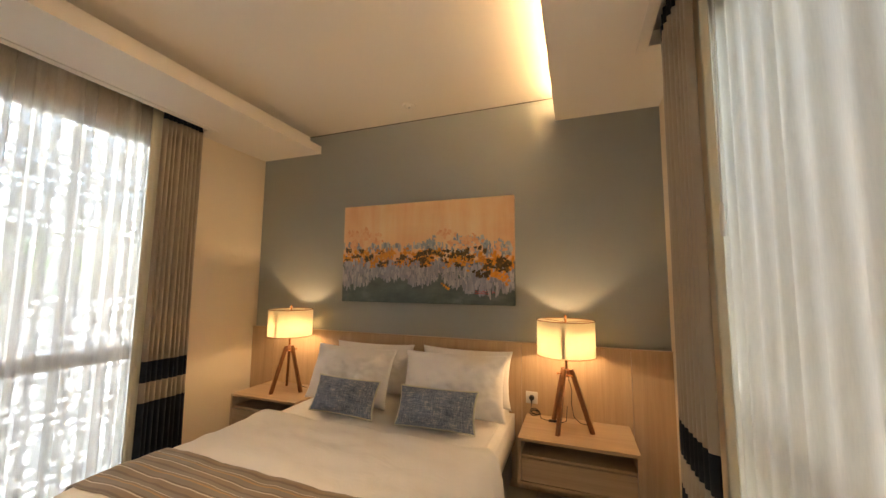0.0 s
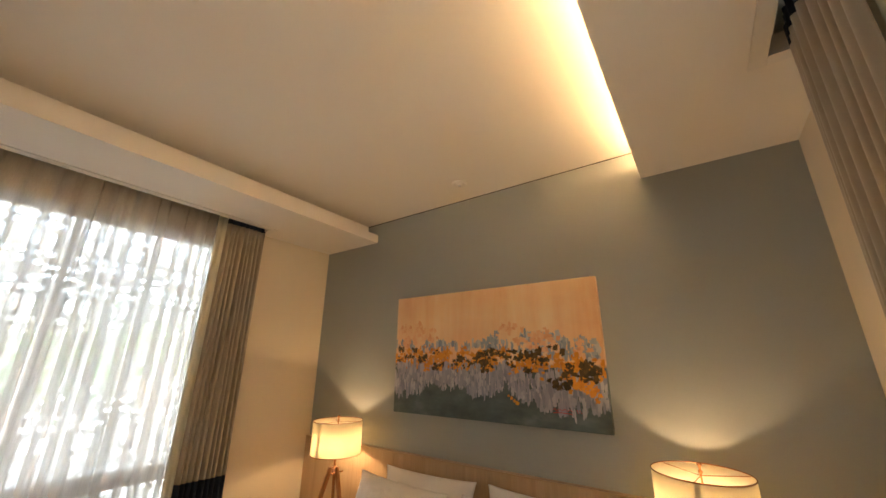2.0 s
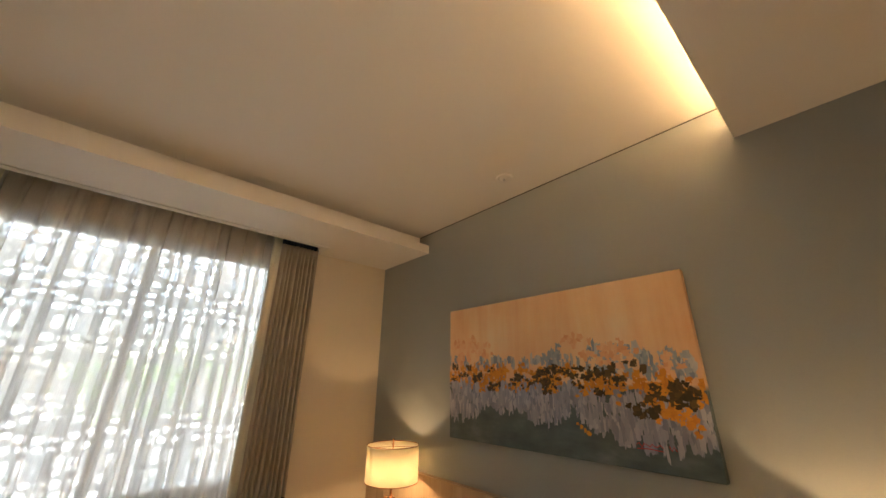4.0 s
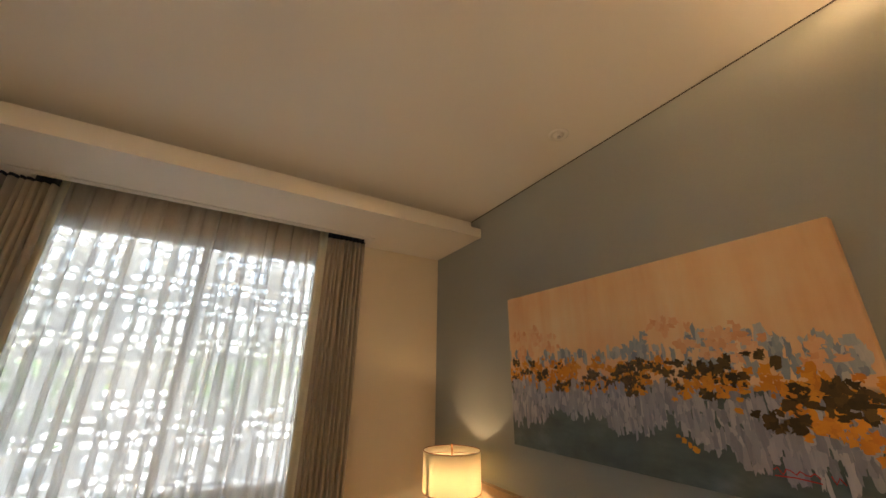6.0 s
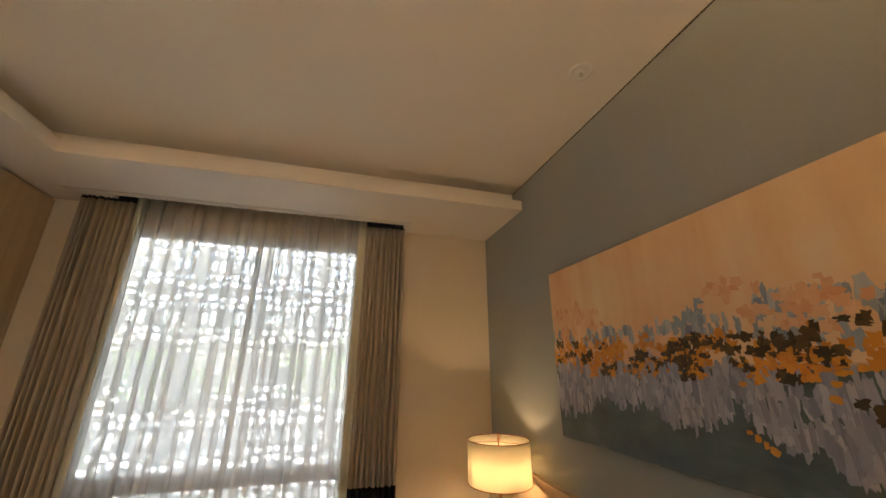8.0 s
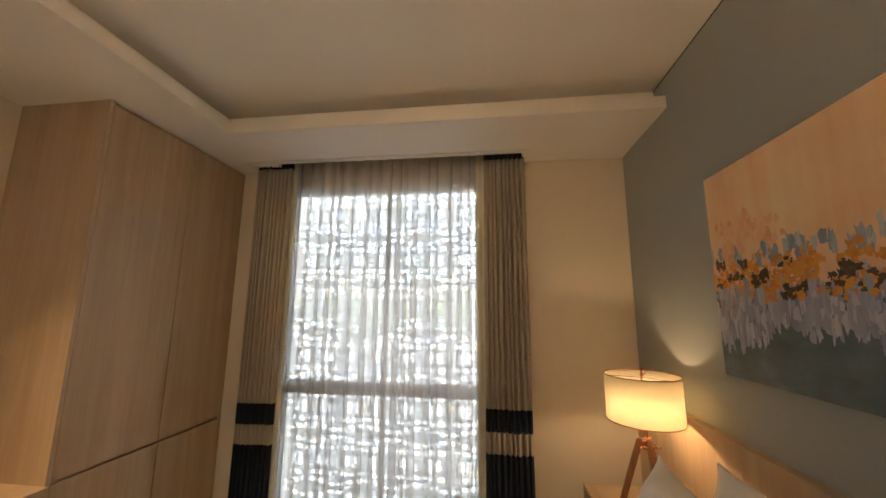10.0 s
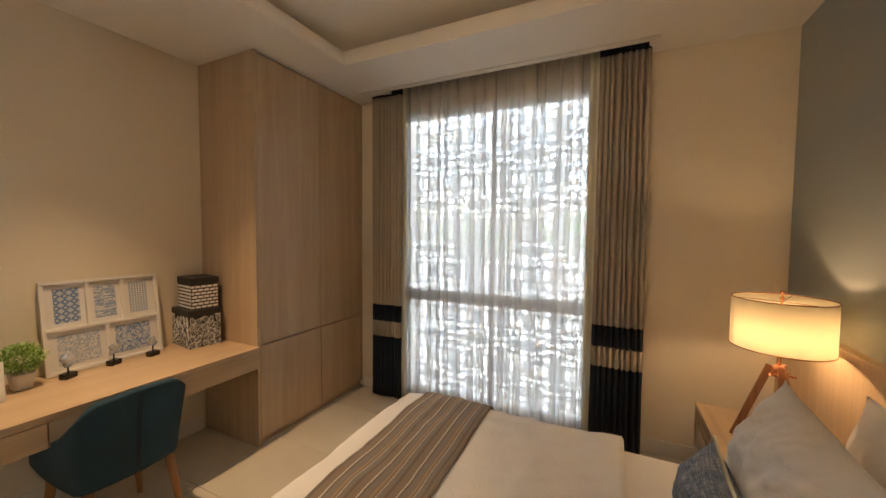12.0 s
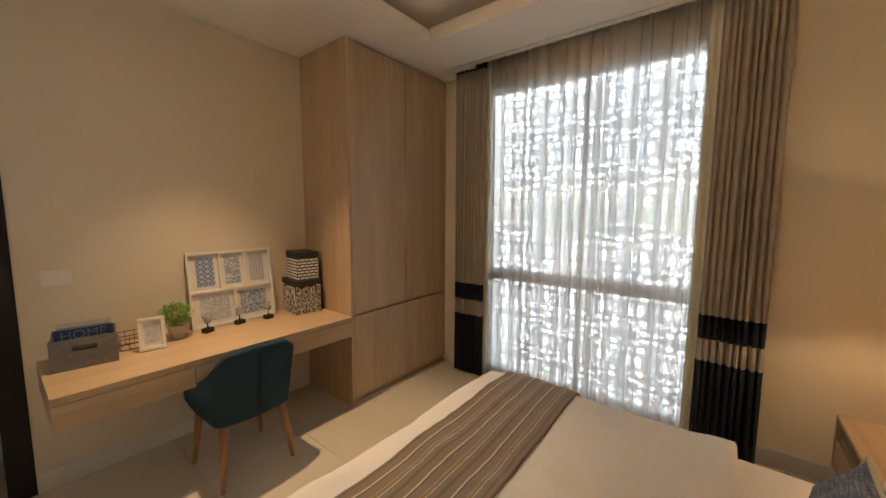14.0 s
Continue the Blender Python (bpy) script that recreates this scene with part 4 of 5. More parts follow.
# ---- chair ----
def tub_chair(at, turn):
    t = thing("desk_chair", at, "teal upholstered tub chair on tapered wooden legs", "chair", turn=turn)
    n, nv = 56, 14

    def plan(s, z):
        """Outline of the shell: s from -1 to 1 round the back, which is at +y."""
        k = (z - 0.38) / 0.42
        w, dep = 0.208 + 0.035 * k, 0.20 + 0.055 * k
        a = abs(s)
        if a < 0.40:
            q = a / 0.40
            x = q * (w - 0.055)
            y = dep + 0.018 * (1 - q * q)
        elif a < 0.52:
            q = (a - 0.40) / 0.12 * math.pi / 2
            x = w - 0.055 + 0.055 * math.sin(q)
            y = dep - 0.055 * (1 - math.cos(q))
        else:
            q = (a - 0.52) / 0.48
            x = w + 0.012 * math.sin(q * math.pi)
            y = dep - 0.055 - q * 0.42
        return Vector((math.copysign(x, s), y, 0))

    def top(s):
        a = abs(s)
        if a < 0.32:
            return 0.762 + 0.010 * (1 - (a / 0.32) ** 2)
        q = min(1.0, (a - 0.32) / 0.40)
        q = q * q * (3 - 2 * q)
        return 0.762 - 0.18 * q - 0.03 * max(0, a - 0.74) / 0.26

    def bottom(s):
        return 0.365 + 0.05 * max(0, abs(s) - 0.5)

    bm = bmesh.new()
    rows = []
    prof = []
    for k in range(nv + 1):
        prof.append((0.0, k / nv))
    for k in range(1, 6):
        a = k / 6 * math.pi
        prof.append((0.5 - 0.5 * math.cos(a), 1.0 + 0.5 * math.sin(a) * 0.07))
    for k in range(nv + 1):
        prof.append((1.0, 1 - k / nv))
    th = 0.05
    for i in range(n + 1):
        s = -1 + 2 * i / n
        col = []
        for inn, v in prof:
            z = bottom(s) + (top(s) - bottom(s)) * v
            p = plan(s, min(z, top(s)))
            e = 0.01
            tang = (plan(min(1, s + e), z) - plan(max(-1, s - e), z)).normalized()
            nor = Vector((-tang.y, tang.x, 0))
            if nor.dot(p) > 0:
                nor = -nor
            q = p + nor * th * inn
            col.append(bm.verts.new((q.x, q.y, z)))
        rows.append(col)
    for a, b in zip(rows, rows[1:]):
        for k in range(len(a)):
            bm.faces.new((a[k], a[(k + 1) % len(a)], b[(k + 1) % len(a)], b[k]))
    bm.faces.new(rows[0])
    bm.faces.new(rows[-1])
    shell = part("shell", bm, "teal", t, "teal woven tub back and arms", smooth=True)
    bm = box(-0.185, 0.185, -0.215, 0.16, 0.35, 0.47)
    bmesh.ops.bevel(bm, geom=bm.edges[:], offset=0.03, segments=4, affect="EDGES")
    part("seat", bm, "teal", t, smooth=True)
    for dx in (-0.006, 0.006):
        bm = bmesh.new()
        tube(bm, [(dx, plan(0, z).y + 0.001, z) for z in [0.39 + 0.0195 * k for k in range(20)]], 0.003, 6)
        part("seam", bm, "navy", shell, smooth=True)
    for sx in (-1, 1):
        for sy in (-1, 1):
            bm = bmesh.new()
            rod(bm, (sx * 0.20, sy * 0.20, 0.004), (sx * 0.16, sy * 0.165, 0.385), 0.0125, 0.023, 16)
            leg = part("leg", bm, "beech", t, smooth=False)
            for p in leg.data.polygons:
                p.use_smooth = len(p.vertices) == 4
            bm = bmesh.new()
            rod(bm, (sx * 0.20, sy * 0.20, 0), (sx * 0.20, sy * 0.20, 0.005), 0.011)
            part("glide", bm, "plastic", leg)
    return t


tub_chair((-1.13, -0.04, 0), 1)


# ---- desk things ----
def patterned(name, kind, ink, paper):
    m, t, b = nodes_of(name)
    v = coords(t)
    if kind == "lattice":
        n = t.nodes.new("ShaderNodeTexVoronoi")
        n.feature = "DISTANCE_TO_EDGE"
        n.inputs["Scale"].default_value, n.inputs["Randomness"].default_value = 70.0, 0.0
        t.links.new(coords(t, (1, 0.02, 1)), n.inputs["Vector"])
        f = maths(t, "MULTIPLY", maths(t, "SUBTRACT", n.outputs["Distance"], 0.16), 30.0, True)
    elif kind == "ikat":
        sep = t.nodes.new("ShaderNodeSeparateXYZ")
        t.links.new(v, sep.inputs[0])
        w = noise_of(t, coords(t, (30, 30, 400)), 1.0, 2.0)
        a = maths(t, "PINGPONG", maths(t, "MULTIPLY", sep.outputs[2], 30.0), 0.5)
        c = maths(t, "PINGPONG", maths(t, "MULTIPLY", sep.outputs[0], 26.0), 0.5)
        f = maths(t, "MULTIPLY", maths(t, "SUBTRACT", maths(t, "ABSOLUTE", maths(t, "SUBTRACT", maths(t, "ADD", a, maths(t, "MULTIPLY", w, 0.2)), c)), 0.14), 14.0, True)
    elif kind == "waves":
        n = noise_of(t, coords(t, (22, 1, 120)), 1.0, 3.0, 0.5, 1.5)
        f = maths(t, "MULTIPLY", maths(t, "SUBTRACT", n, 0.5), 18.0, True)
    else:
        n = noise_of(t, coords(t, (1, 1, 1)), 45.0 if kind == "leaves" else 28.0, 2.0, 0.4, 2.2)
        f = maths(t, "MULTIPLY", maths(t, "SUBTRACT", maths(t, "ABSOLUTE", maths(t, "SUBTRACT", n, 0.5)), 0.05), 24.0, True)
        if kind == "leaves":
            f = maths(t, "SUBTRACT", 1.0, f)
    t.links.new(blend(t, f, ink, paper), b.inputs["Base Color"])
    b.inputs["Roughness"].default_value = 0.6
    return m


PAPER, BLUE = (0.66, 0.64, 0.60), (0.13, 0.20, 0.36)
M["white_frame"] = surface("white_frame_paint", (0.72, 0.68, 0.62), 0.45, vary=0.03)
M["mat"] = surface("white_mat_board", (0.70, 0.67, 0.62), 0.8, vary=0.02)
M["p_ikat"] = patterned("print_ikat", "ikat", BLUE, (0.45, 0.48, 0.52))
M["p_waves"] = patterned("print_waves", "waves", (0.24, 0.31, 0.44), PAPER)
M["p_lattice"] = patterned("print_lattice", "lattice", PAPER, (0.18, 0.26, 0.42))
M["p_leaf"] = patterned("print_leaves", "leaves", (0.30, 0.36, 0.46), PAPER)
M["p_palm"] = patterned("print_palms", "palm", (0.50, 0.52, 0.56), BLUE)
M["charcoal"] = surface("charcoal_card", (0.030, 0.025, 0.020), 0.7, vary=0.15, fine=300)
M["white_ink"] = surface("white_print", (0.78, 0.74, 0.68), 0.7, vary=0.03, bump=0)
M["felt"] = surface("grey_felt", (0.16, 0.15, 0.14), 0.95, vary=0.3, coarse=40, fine=400, bump=0.5, depth=0.002)
M["mag_blue"] = surface("blue_magazine_cover", (0.035, 0.075, 0.20), 0.3, vary=0.15, bump=0)
M["mag_pale"] = surface("pale_magazine_cover", (0.60, 0.56, 0.50), 0.4, vary=0.05, bump=0)
M["photo"] = surface("grey_photo_print", (0.50, 0.50, 0.52), 0.4, vary=0.4, coarse=30, fine=90, bump=0)
M["bronze_wire"] = surface("dark_bronze_wire", (0.07, 0.05, 0.035), 0.35, metal=0.8, vary=0.1, bump=0)
M["boxleaf"] = surface("box_plant_leaf", (0.20, 0.36, 0.05), 0.5, vary=0.45, coarse=25, fine=90)
M["pale_leaf"] = surface("pale_leaf_tip", (0.42, 0.56, 0.22), 0.5, vary=0.3, coarse=30)
M["pot"] = surface("white_ceramic_pot", (0.66, 0.62, 0.56), 0.35, vary=0.04)
M["stone"] = surface("black_stone", (0.010, 0.010, 0.010), 0.25, vary=0.3, fine=200)


def art_glass():
    m, t, b = nodes_of("smoky_blue_glass")
    f = noise_of(t, coords(t), 22.0, 3.0)
    t.links.new(ramp(t, f, [(0.35, (0.30, 0.42, 0.62)), (0.55, (0.80, 0.80, 0.80)), (0.7, (0.55, 0.36, 0.16))]), b.inputs["Base Color"])
    b.inputs["Roughness"].default_value = 0.06
    b.inputs["Transmission Weight"].default_value = 0.55
    b.inputs["IOR"].default_value = 1.45
    return m


M["art_glass"] = art_glass()


def lidded_box(name, at, w, d, h, lid, turn, label, deco):
    t = thing(name, at, label, "storage box", "storage boxes", turn)
    b = part("body", box(-w / 2, w / 2, -d / 2, d / 2, 0, h - 0.005, 0.002), "charcoal", t)
    part("lid", box(-w / 2 - 0.004, w / 2 + 0.004, -d / 2 - 0.004, d / 2 + 0.004, h - lid, h, 0.002), "charcoal", t, "plain dark lid")
    top = h - lid - 0.004
    for face in ("front", "side"):
        span = w if face == "front" else d
        rnd = random.Random(face + name)

        def put(bm, u0, u1, z0, z1):
            if face == "front":
                bm_box(bm, u0, u1, d / 2, d / 2 + 0.0008, z0, z1)
            else:
                bm_box(bm, w / 2, w / 2 + 0.0008, u0, u1, z0, z1)
        if deco == "bars":
            rows = 7
            bm = bmesh.new()
            for r in range(rows):
                z0 = 0.006 + r * (top - 0.006) / rows
                z1 = z0 + (top - 0.006) / rows * 0.62
                u = -span / 2 + 0.004 - (0.018 if r % 2 else 0)
                while u < span / 2 - 0.006:
                    a, e = max(u, -span / 2 + 0.002), min(u + 0.031, span / 2 - 0.002)
                    if e - a > 0.004:
                        put(bm, a, e, z0, z1)
                    u += 0.037
            part("bar_print", bm, "white_ink", b, "white brick-like bars printed on the side", kind="stuff")
        else:
            bm = bmesh.new()
            for k in range(26):
                cu, cz = ((k % 5) + 0.5) / 5 * span - span / 2 + rnd.uniform(-0.006, 0.006), ((k // 5) + 0.5) / 5.2 * top + rnd.uniform(-0.006, 0.006)
                a = rnd.choice((0.5, 1.1, 2.0, 2.6)) + rnd.uniform(-0.2, 0.2)
                L, W = 0.028, 0.013
                pts = []
                for q in range(14):
                    g = q / 14 * math.tau
                    lx, ly = L * math.cos(g), W * math.sin(g) * (1 - 0.3 * math.cos(g))
                    pts.append((cu + lx * math.cos(a) - ly * math.sin(a), cz + lx * math.sin(a) + ly * math.cos(a)))
                rib = [(cu - 0.036 * math.cos(a), cz - 0.036 * math.sin(a)), (cu, cz), (cu + 0.02 * math.cos(a), cz + 0.02 * math.sin(a))]

                def lift(p):
                    u, z = max(-span / 2 + 0.003, min(span / 2 - 0.003, p[0])), max(0.004, min(top - 0.002, p[1]))
                    return (u, d / 2 + 0.0003, z) if face == "front" else (w / 2 + 0.0003, u, z)
                tube(bm, [lift(p) for p in pts], 0.0019, 4, True)
                tube(bm, [lift(p) for p in rib], 0.0012, 4)
            part("leaf_print", bm, "white_ink", b, "white leaf outlines printed on the side", kind="stuff")
    return t


BA = -8
lidded_box("storage_box", (-1.795, -0.475, DT), 0.20, 0.265, 0.262, 0.04, BA, "charcoal lidded storage box with white leaf outlines on the desk", "leaves")
lidded_box("storage_box", (-1.81, -0.475, DT + 0.262), 0.170, 0.21, 0.217, 0.042, BA, "charcoal lidded storage box with white bars, stacked on another", "bars")

# collage frame leaning on the wall
FW, FH = 0.556, 0.519
fr = thing("collage_frame", (-1.335, -0.535, DT), "white collage picture frame with five blue prints, leaning on the wall", "picture frame")
fr.matrix_basis = pose(-1.325, -0.535, DT + 0.001, -7, 0, 180)
part("backing", box(-FW / 2 + 0.004, FW / 2 - 0.004, 0.002, 0.006, 0.004, FH - 0.004), "mat", fr)
ROWS_ = [(0.255, FH - 0.02, [-0.255, -0.08, 0.088, 0.255]), (0.02, 0.238, [-0.255, 0.0, 0.255])]
bars = [(-FW / 2, FW / 2, 0, 0.018), (-FW / 2, FW / 2, FH - 0.018, FH), (-FW / 2, -FW / 2 + 0.018, 0.018, FH - 0.018), (FW / 2 - 0.018, FW / 2, 0.018, FH - 0.018), (-FW / 2 + 0.018, FW / 2 - 0.018, 0.238, 0.255)]
for lo, hi, xs in ROWS_:
    for q in xs[1:-1]:
        bars.append((q - 0.009, q + 0.009, lo, hi if hi < 0.4 else FH - 0.018))
for a, b, lo, hi in bars:
    part("frame_bar", box(a, b, -0.016, 0.002, lo, hi, 0.0012), "white_frame", fr)
prints = iter(("p_ikat", "p_waves", "p_lattice", "p_leaf", "p_palm"))
for lo, hi, xs in ROWS_:
    for a, b in zip(xs, xs[1:]):
        mx = 0.033 if lo > 0.1 else 0.036
        part("print", box(a + mx, b - mx, 0.0002, 0.0012, lo + 0.026, hi - 0.026), next(prints), fr, "blue patterned print in a white mat")


def glass_ornament(at, s, kind, turn):
    t = thing("glass_ornament", at, "small swirled glass ornament on a black stone block", "ornament", "glass ornaments", turn)
    part("base", box(-0.03, 0.03, -0.022, 0.022, 0, 0.030, 0.003), "stone", t)
    bm = bmesh.new()
    rod(bm, (0, 0, 0.03), (0, 0, 0.065), 0.004)
    part("stem", bm, "stone", t)
    bm = bmesh.new()
    bmesh.ops.create_uvsphere(bm, u_segments=28, v_segments=18, radius=1.0)
    for v in bm.verts:
        p = v.co.copy()
        ang = math.atan2(p.z, p.x)
        lob = 1 + 0.22 * math.sin(3 * ang + kind * 1.7) + 0.12 * math.sin(5 * ang + kind)
        tail = 0.9 * max(0, p.z - 0.35) ** 2 if kind == 0 else 0.55 * max(0, p.x * (1 if kind == 1 else -1) - 0.4)
        v.co = (p.x * 0.032 * lob * s + (tail * 0.02 if kind else 0), p.y * 0.018 * s, 0.062 + 0.036 * s + p.z * 0.036 * s * lob + tail * 0.05 * s)
    part("glass_figure", bm, "art_glass", t, smooth=True)
    return t


glass_ornament((-1.108, -0.445, DT), 1.0, 0, 205)
glass_ornament((-1.318, -0.475, DT), 0.85, 1, 200)
glass_ornament((-1.508, -0.450, DT), 0.8, 2, 190)

# potted plant
plant = thing("potted_plant", (-0.945, -0.47, DT), "small clipped green plant in a square white pot", "plant")
bm = bmesh.new()
for v in bmesh.ops.create_cube(bm, size=1.0)["verts"]:
    k = 0.042 if v.co.z > 0 else 0.031
    v.co = (math.copysign(k, v.co.x), math.copysign(k, v.co.y), 0.085 if v.co.z > 0 else 0.0)
bmesh.ops.bevel(bm, geom=bm.edges[:], offset=0.003, segments=2, affect="EDGES")
part("pot", bm, "pot", plant)
bm = bmesh.new()
rod(bm, (0, 0, 0.08), (0, 0, 0.13), 0.006)
part("stem", bm, "bark", plant)
rnd = random.Random(44)
for pname, count, mat_, rad in (("foliage", 1500, "boxleaf", 1.0), ("leaf_tips", 420, "pale_leaf", 1.06)):
    bm = bmesh.new()
    for k in range(count):
        d = Vector((rnd.gauss(0, 1), rnd.gauss(0, 1), rnd.gauss(0, 1))).normalized()
        bumpy = 1 + 0.10 * noise.noise(d * 3.0)
        r = 0.082 * bumpy * rad * (rnd.uniform(0.55, 1.0) if pname == "foliage" else rnd.uniform(0.9, 1.03))
        c = Vector((0, 0, 0.155)) + Vector((d.x * r, d.y * r, d.z * r * 0.88))
        ax = (d + Vector((rnd.uniform(-0.8, 0.8), rnd.uniform(-0.8, 0.8), rnd.uniform(-0.8, 0.8)))).normalized()
        sd = ax.cross(Vector((rnd.uniform(-1, 1), rnd.uniform(-1, 1), rnd.uniform(-1, 1)))).normalized()
        L, W = rnd.uniform(0.007, 0.012), rnd.uniform(0.0035, 0.005)
        up = ax.cross(sd) * 0.002
        a, b_, c2, d2 = c - ax * L * 0.4, c + sd * W + up, c + ax * L, c - sd * W + up
        bm.faces.new([bm.verts.new(q) for q in (a, b_, c2, d2)])
    part(pname, bm, mat_, plant, kind="stuff")

# small photo frame
pf = thing("photo_frame", (-0.798, -0.36, DT), "small white standing photo frame with a grey print", "picture frame")
pf.matrix_basis = pose(-0.798, -0.35, DT + 0.001, -10, 0, 172)
w, h = 0.062, 0.185
for a, b, lo, hi in ((-w, w, 0, 0.02), (-w, w, h - 0.02, h), (-w, -w + 0.02, 0.02, h - 0.02), (w - 0.02, w, 0.02, h - 0.02)):
    part("frame_bar", box(a, b, -0.014, 0.004, lo, hi, 0.003), "white_frame", pf)
part("mat", box(-w + 0.018, w - 0.018, -0.001, 0.003, 0.018, h - 0.018), "mat", pf)
part("print", box(-w + 0.030, w - 0.030, -0.002, -0.0012, 0.04, h - 0.045), "photo", pf, "blurred grey print")
part("stand", box(-0.02, 0.02, 0.004, 0.008, 0.0, h * 0.7), "charcoal", pf)

# wire basket
wb = thing("wire_basket", (-0.735, -0.50, DT), "small dark bronze wire basket on the desk", "basket")
for z in (0.003, 0.035, 0.085):
    bm = bmesh.new()
    tube(bm, [(-0.06, -0.055, z), (0.06, -0.055, z), (0.06, 0.055, z), (-0.06, 0.055, z)], 0.0025, 6, True)
    part("hoop", bm, "bronze_wire", wb)
for k in range(12):
    a = math.tau * (k + 0.5) / 12
    q = (0.06 * max(-1, min(1, 1.4 * math.cos(a))), 0.055 * max(-1, min(1, 1.4 * math.sin(a))))
    bm = bmesh.new()
    rod(bm, (*q, 0.003), (*q, 0.085), 0.0014, seg=6)
    part("wire", bm, "bronze_wire", wb)
for k in range(4):
    bm = bmesh.new()
    rod(bm, (-0.06 + 0.024 * (k + 1), -0.055, 0.003), (-0.06 + 0.024 * (k + 1), 0.055, 0.003), 0.0012, seg=6)
    part("wire", bm, "bronze_wire", wb)

# felt magazine box
FBX, FBY = -0.535, -0.435
fb = thing("magazine_box", (FBX, FBY, DT), "open grey felt box holding magazines on the desk", "storage box")
fb.matrix_basis = pose(FBX, FBY, DT, 0, 0, -8)
W2, D2, H2, tk = 0.125, 0.115, 0.155, 0.007
part("bottom", box(-W2, W2, -D2, D2, 0, tk), "felt", fb)
part("back_wall", box(-W2, W2, -D2, -D2 + tk, tk, H2, 0.002), "felt", fb)
bm = bmesh.new()
for a, b, lo, hi in ((-W2, -0.045, tk, H2), (0.045, W2, tk, H2), (-0.045, 0.045, tk, 0.092), (-0.045, 0.045, 0.118, H2)):
    bm_box(bm, a, b, D2 - tk, D2, lo, hi)
part("front_wall", bm, "felt", fb, "felt wall with a slotted handle hole")
for s in (-1, 1):
    bm = bmesh.new()
    x = s * (W2 - tk / 2)
    vs = [(-D2 + tk, tk), (D2 - tk, tk), (D2 - tk, H2), (0.03, H2 - 0.012), (-0.03, H2 - 0.012), (-D2 + tk, H2)]
    p = [bm.verts.new((x - tk / 2, a, b)) for a, b in vs]
    q = [bm.verts.new((x + tk / 2, a, b)) for a, b in vs]
    bm.faces.new(p)
    bm.faces.new(q)
    for k in range(len(vs)):
        bm.faces.new((p[k], p[(k + 1) % len(vs)], q[(k + 1) % len(vs)], q[k]))
    part("side_wall", bm, "felt", fb)


def magazine(y, lean, w, h, material, label, title):
    t = thing("magazine", (FBX, FBY, DT), label, "magazine", "magazines in the box")
    t.matrix_basis = pose(FBX, FBY, DT, 0, 0, -8) @ pose(0.0, y, tk, lean, 0, 180)
    part("pages", box(-w, w, -0.004, 0.004, 0, h, 0.001), "mag_pale", t)
    cover_ = part("cover", box(-w - 0.001, w + 0.001, -0.0055, -0.0042, 0, h + 0.001), material, t)
    if title:
        cu = bpy.data.curves.new("title", "FONT")
        cu.body, cu.size, cu.extrude, cu.align_x = title, 0.062, 0.0003, "CENTER"
        ob = bpy.data.objects.new("title", cu)
        me = bpy.data.meshes.new_from_object(ob)
        bpy.data.objects.remove(ob)
        me.materials.clear()
        me.materials.append(M["mag_title"])
        o = new("title", me)
        o.parent = cover_
        o.matrix_basis = pose(0, -0.0059, h - 0.055, 90, 0, 0)
        part("cover_picture", box(-0.05, 0.05, -0.0062, -0.0056, h - 0.115, h - 0.07), "mag_pale", cover_, "pale building picture")
    return t


M["mag_title"] = surface("pale_blue_title", (0.28, 0.36, 0.50), 0.4, bump=0)
magazine(-0.07, 4, 0.105, 0.195, "mag_pale", "pale magazine standing in a felt box", "")
magazine(-0.045, 2, 0.10, 0.175, "mag_blue", "dark blue magazine standing in a felt box", "")
magazine(0.02, 8, 0.108, 0.190, "mag_blue", "blue magazine with a large pale title in a felt box", "HOME")

# ---- switch, socket, cable ----
sw = thing("light_switch", (-0.468, YS, 1.155), "cream double rocker light switch on the wall", "switch")
part("plate", box(-0.058, 0.058, 0, 0.008, -0.042, 0.042, 0.003), "trim", sw)
for a in (-0.036, 0.001):
    part("rocker", box(a, a + 0.035, 0.008, 0.012, -0.025, 0.025, 0.002), "trim", sw)

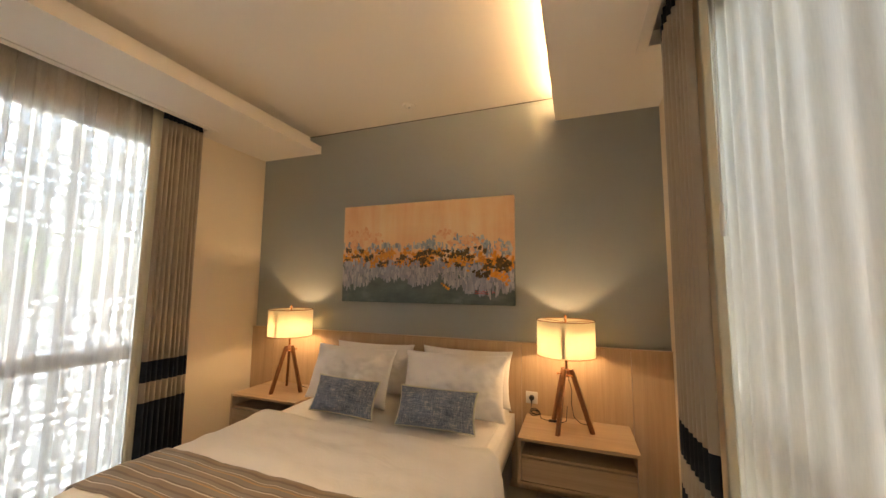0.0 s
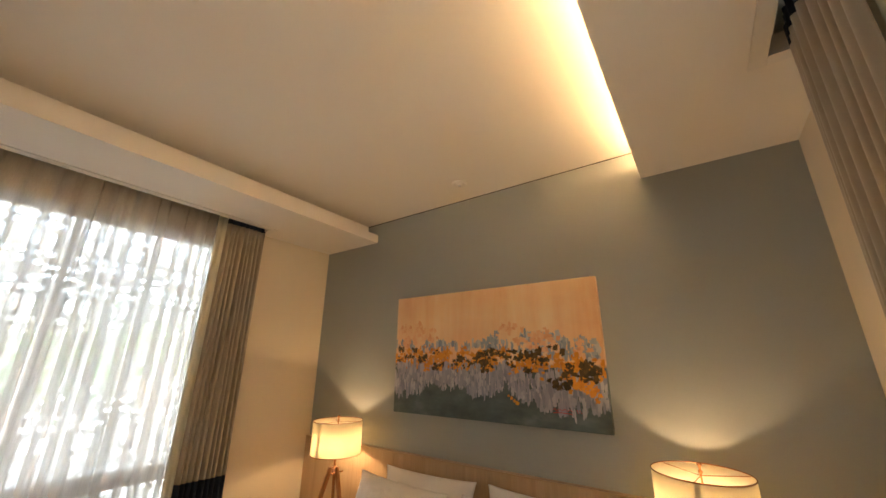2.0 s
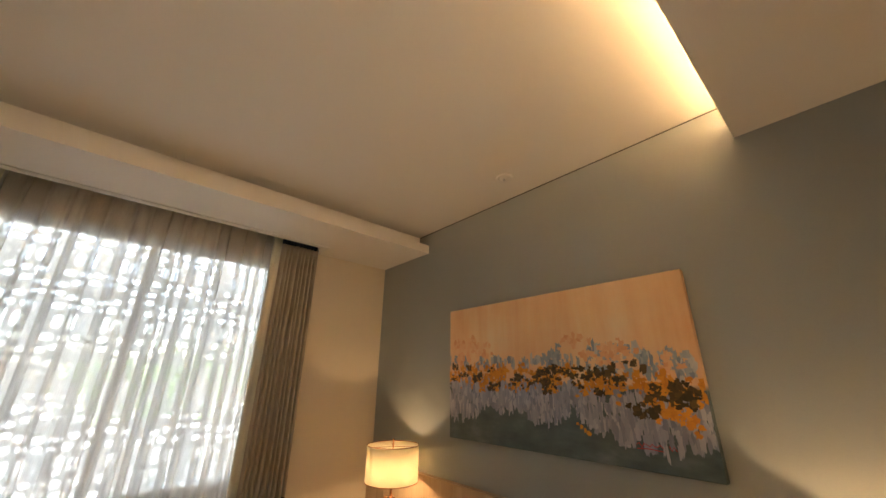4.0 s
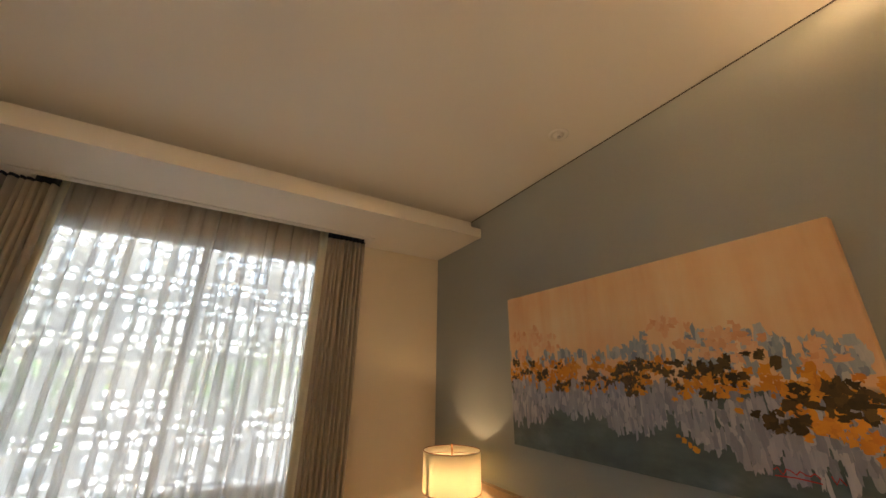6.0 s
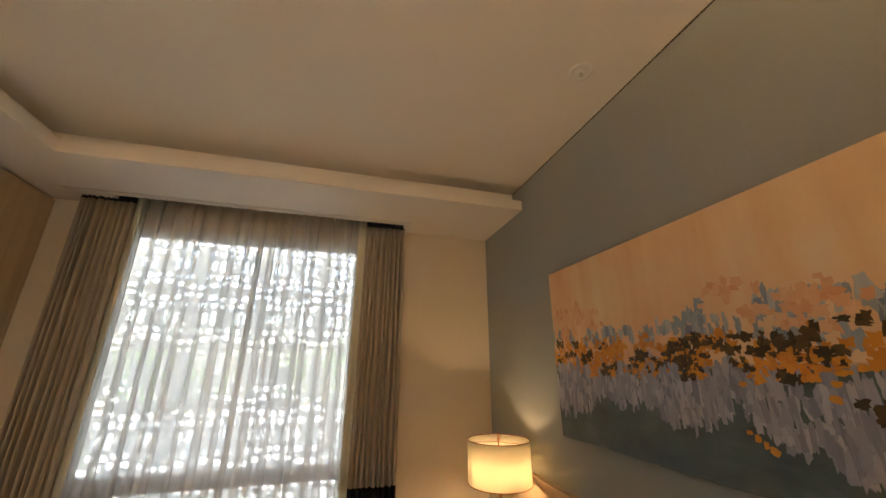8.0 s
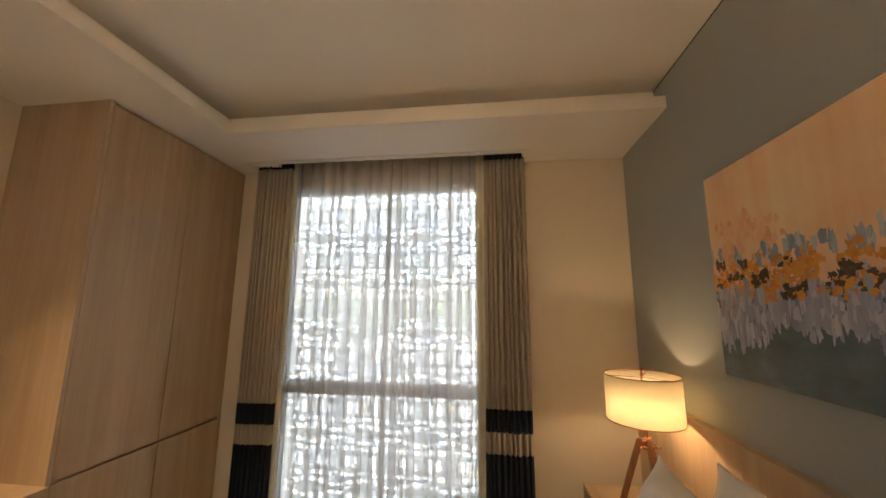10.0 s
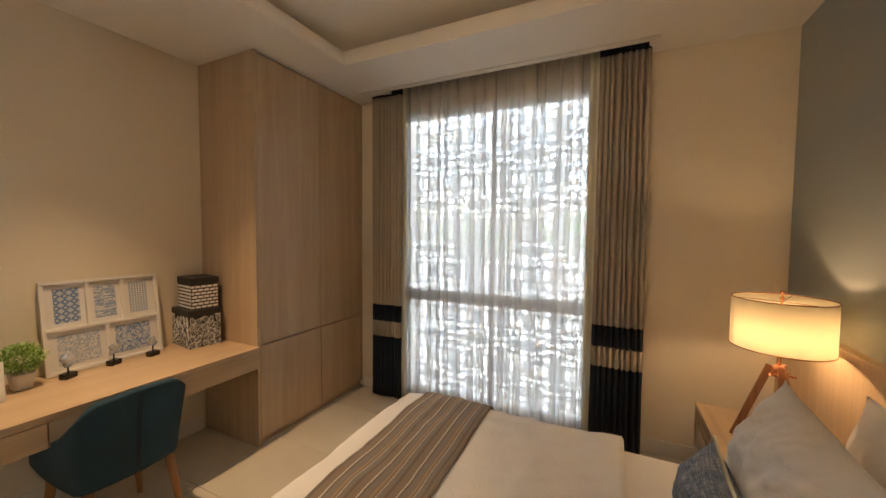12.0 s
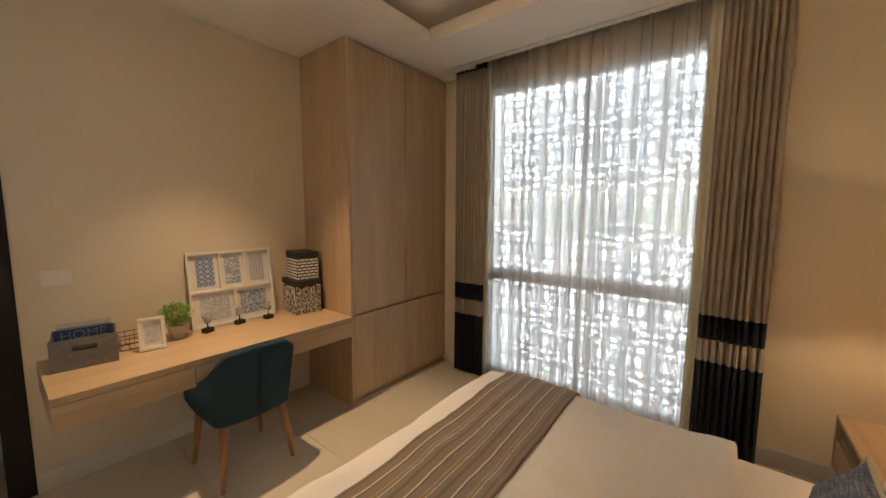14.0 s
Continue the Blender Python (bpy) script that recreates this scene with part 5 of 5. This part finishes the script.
so = thing("wall_socket", (-0.352, YN - 0.04, 0.648), "white wall socket with a black plug in it", "socket")
part("plate", box(-0.042, 0.042, -0.009, 0, -0.042, 0.042, 0.003), "plastic", so)
bm = bmesh.new()
rod(bm, (0, -0.009, 0), (0, -0.030, 0), 0.020, 0.016, 20)
rod(bm, (0, -0.024, 0), (0, -0.024, -0.035), 0.007, 0.005, 10)
part("plug", bm, "wire", so)
cab = thing("lamp_cable", (-0.352, YN - 0.06, NST), "black lamp cable coiled on the nightstand", "cable")
bm = bmesh.new()
pts = [(0, -0.004, 0.085), (-0.004, -0.008, 0.05)]
for k in range(34):
    a = k * 0.55
    pts.append((0.02 + 0.032 * math.cos(a) + 0.0006 * k, -0.03 + 0.012 * math.sin(a * 1.3), 0.030 + 0.026 * math.sin(a) * (1 - k / 60)))
pts += [(0.07, -0.06, 0.006), (0.10, -0.075, 0.004), (0.13, -0.085, 0.006)]
tube(bm, pts, 0.0026, 6)
part("cord", bm, "wire", cab, smooth=True)
bm = box(0.125, 0.185, -0.098, -0.078, 0.0, 0.014, 0.004)
part("inline_switch", bm, "wire", cab)
bm = bmesh.new()
tube(bm, [(0.185, -0.088, 0.006), (0.21, -0.09, 0.004), (0.24, -0.07, 0.01), (0.25, -0.10, 0.12)], 0.0026, 6)
part("cord", bm, "wire", cab, smooth=True)

# curtain wand
wand = thing("curtain_wand", (0.392, 1.62, 1.62), "thin white wand hanging beside the wide window's curtain", "curtain wand")
bm = bmesh.new()
rod(bm, (0, 0, 0.10), (0.02, 0.0, 1.18), 0.003, seg=8)
part("rod", bm, "plastic", wand, smooth=True)
bm = bmesh.new()
lathe(bm, [(0, 0), (0.007, 0.003), (0.009, 0.02), (0.007, 0.09), (0.003, 0.105), (0, 0.105)], 14)
part("grip", bm, "plastic", wand, smooth=True)

# ---- floor tiles ----
TP = 0.592
tile_me = finish(box(-TP / 2 + 0.0015, TP / 2 - 0.0015, -TP / 2 + 0.0015, TP / 2 - 0.0015, -0.012, 0.0, 0.001), "tile", False)
tile_me.materials.append(M["tile"])
floor = bpy.data.objects["floor"]
for i in range(-4, 5):
    for j in range(-4, 6):
        x, y = -1.208 + i * TP, 0.296 + j * TP
        if XW - 0.1 < x + TP / 2 and x - TP / 2 < XE and y + TP / 2 > -1.85 and y - TP / 2 < YN:
            ob = new("tile", tile_me)
            ob.parent = floor
            ob.matrix_basis = Matrix.Translation((x, y, 0))
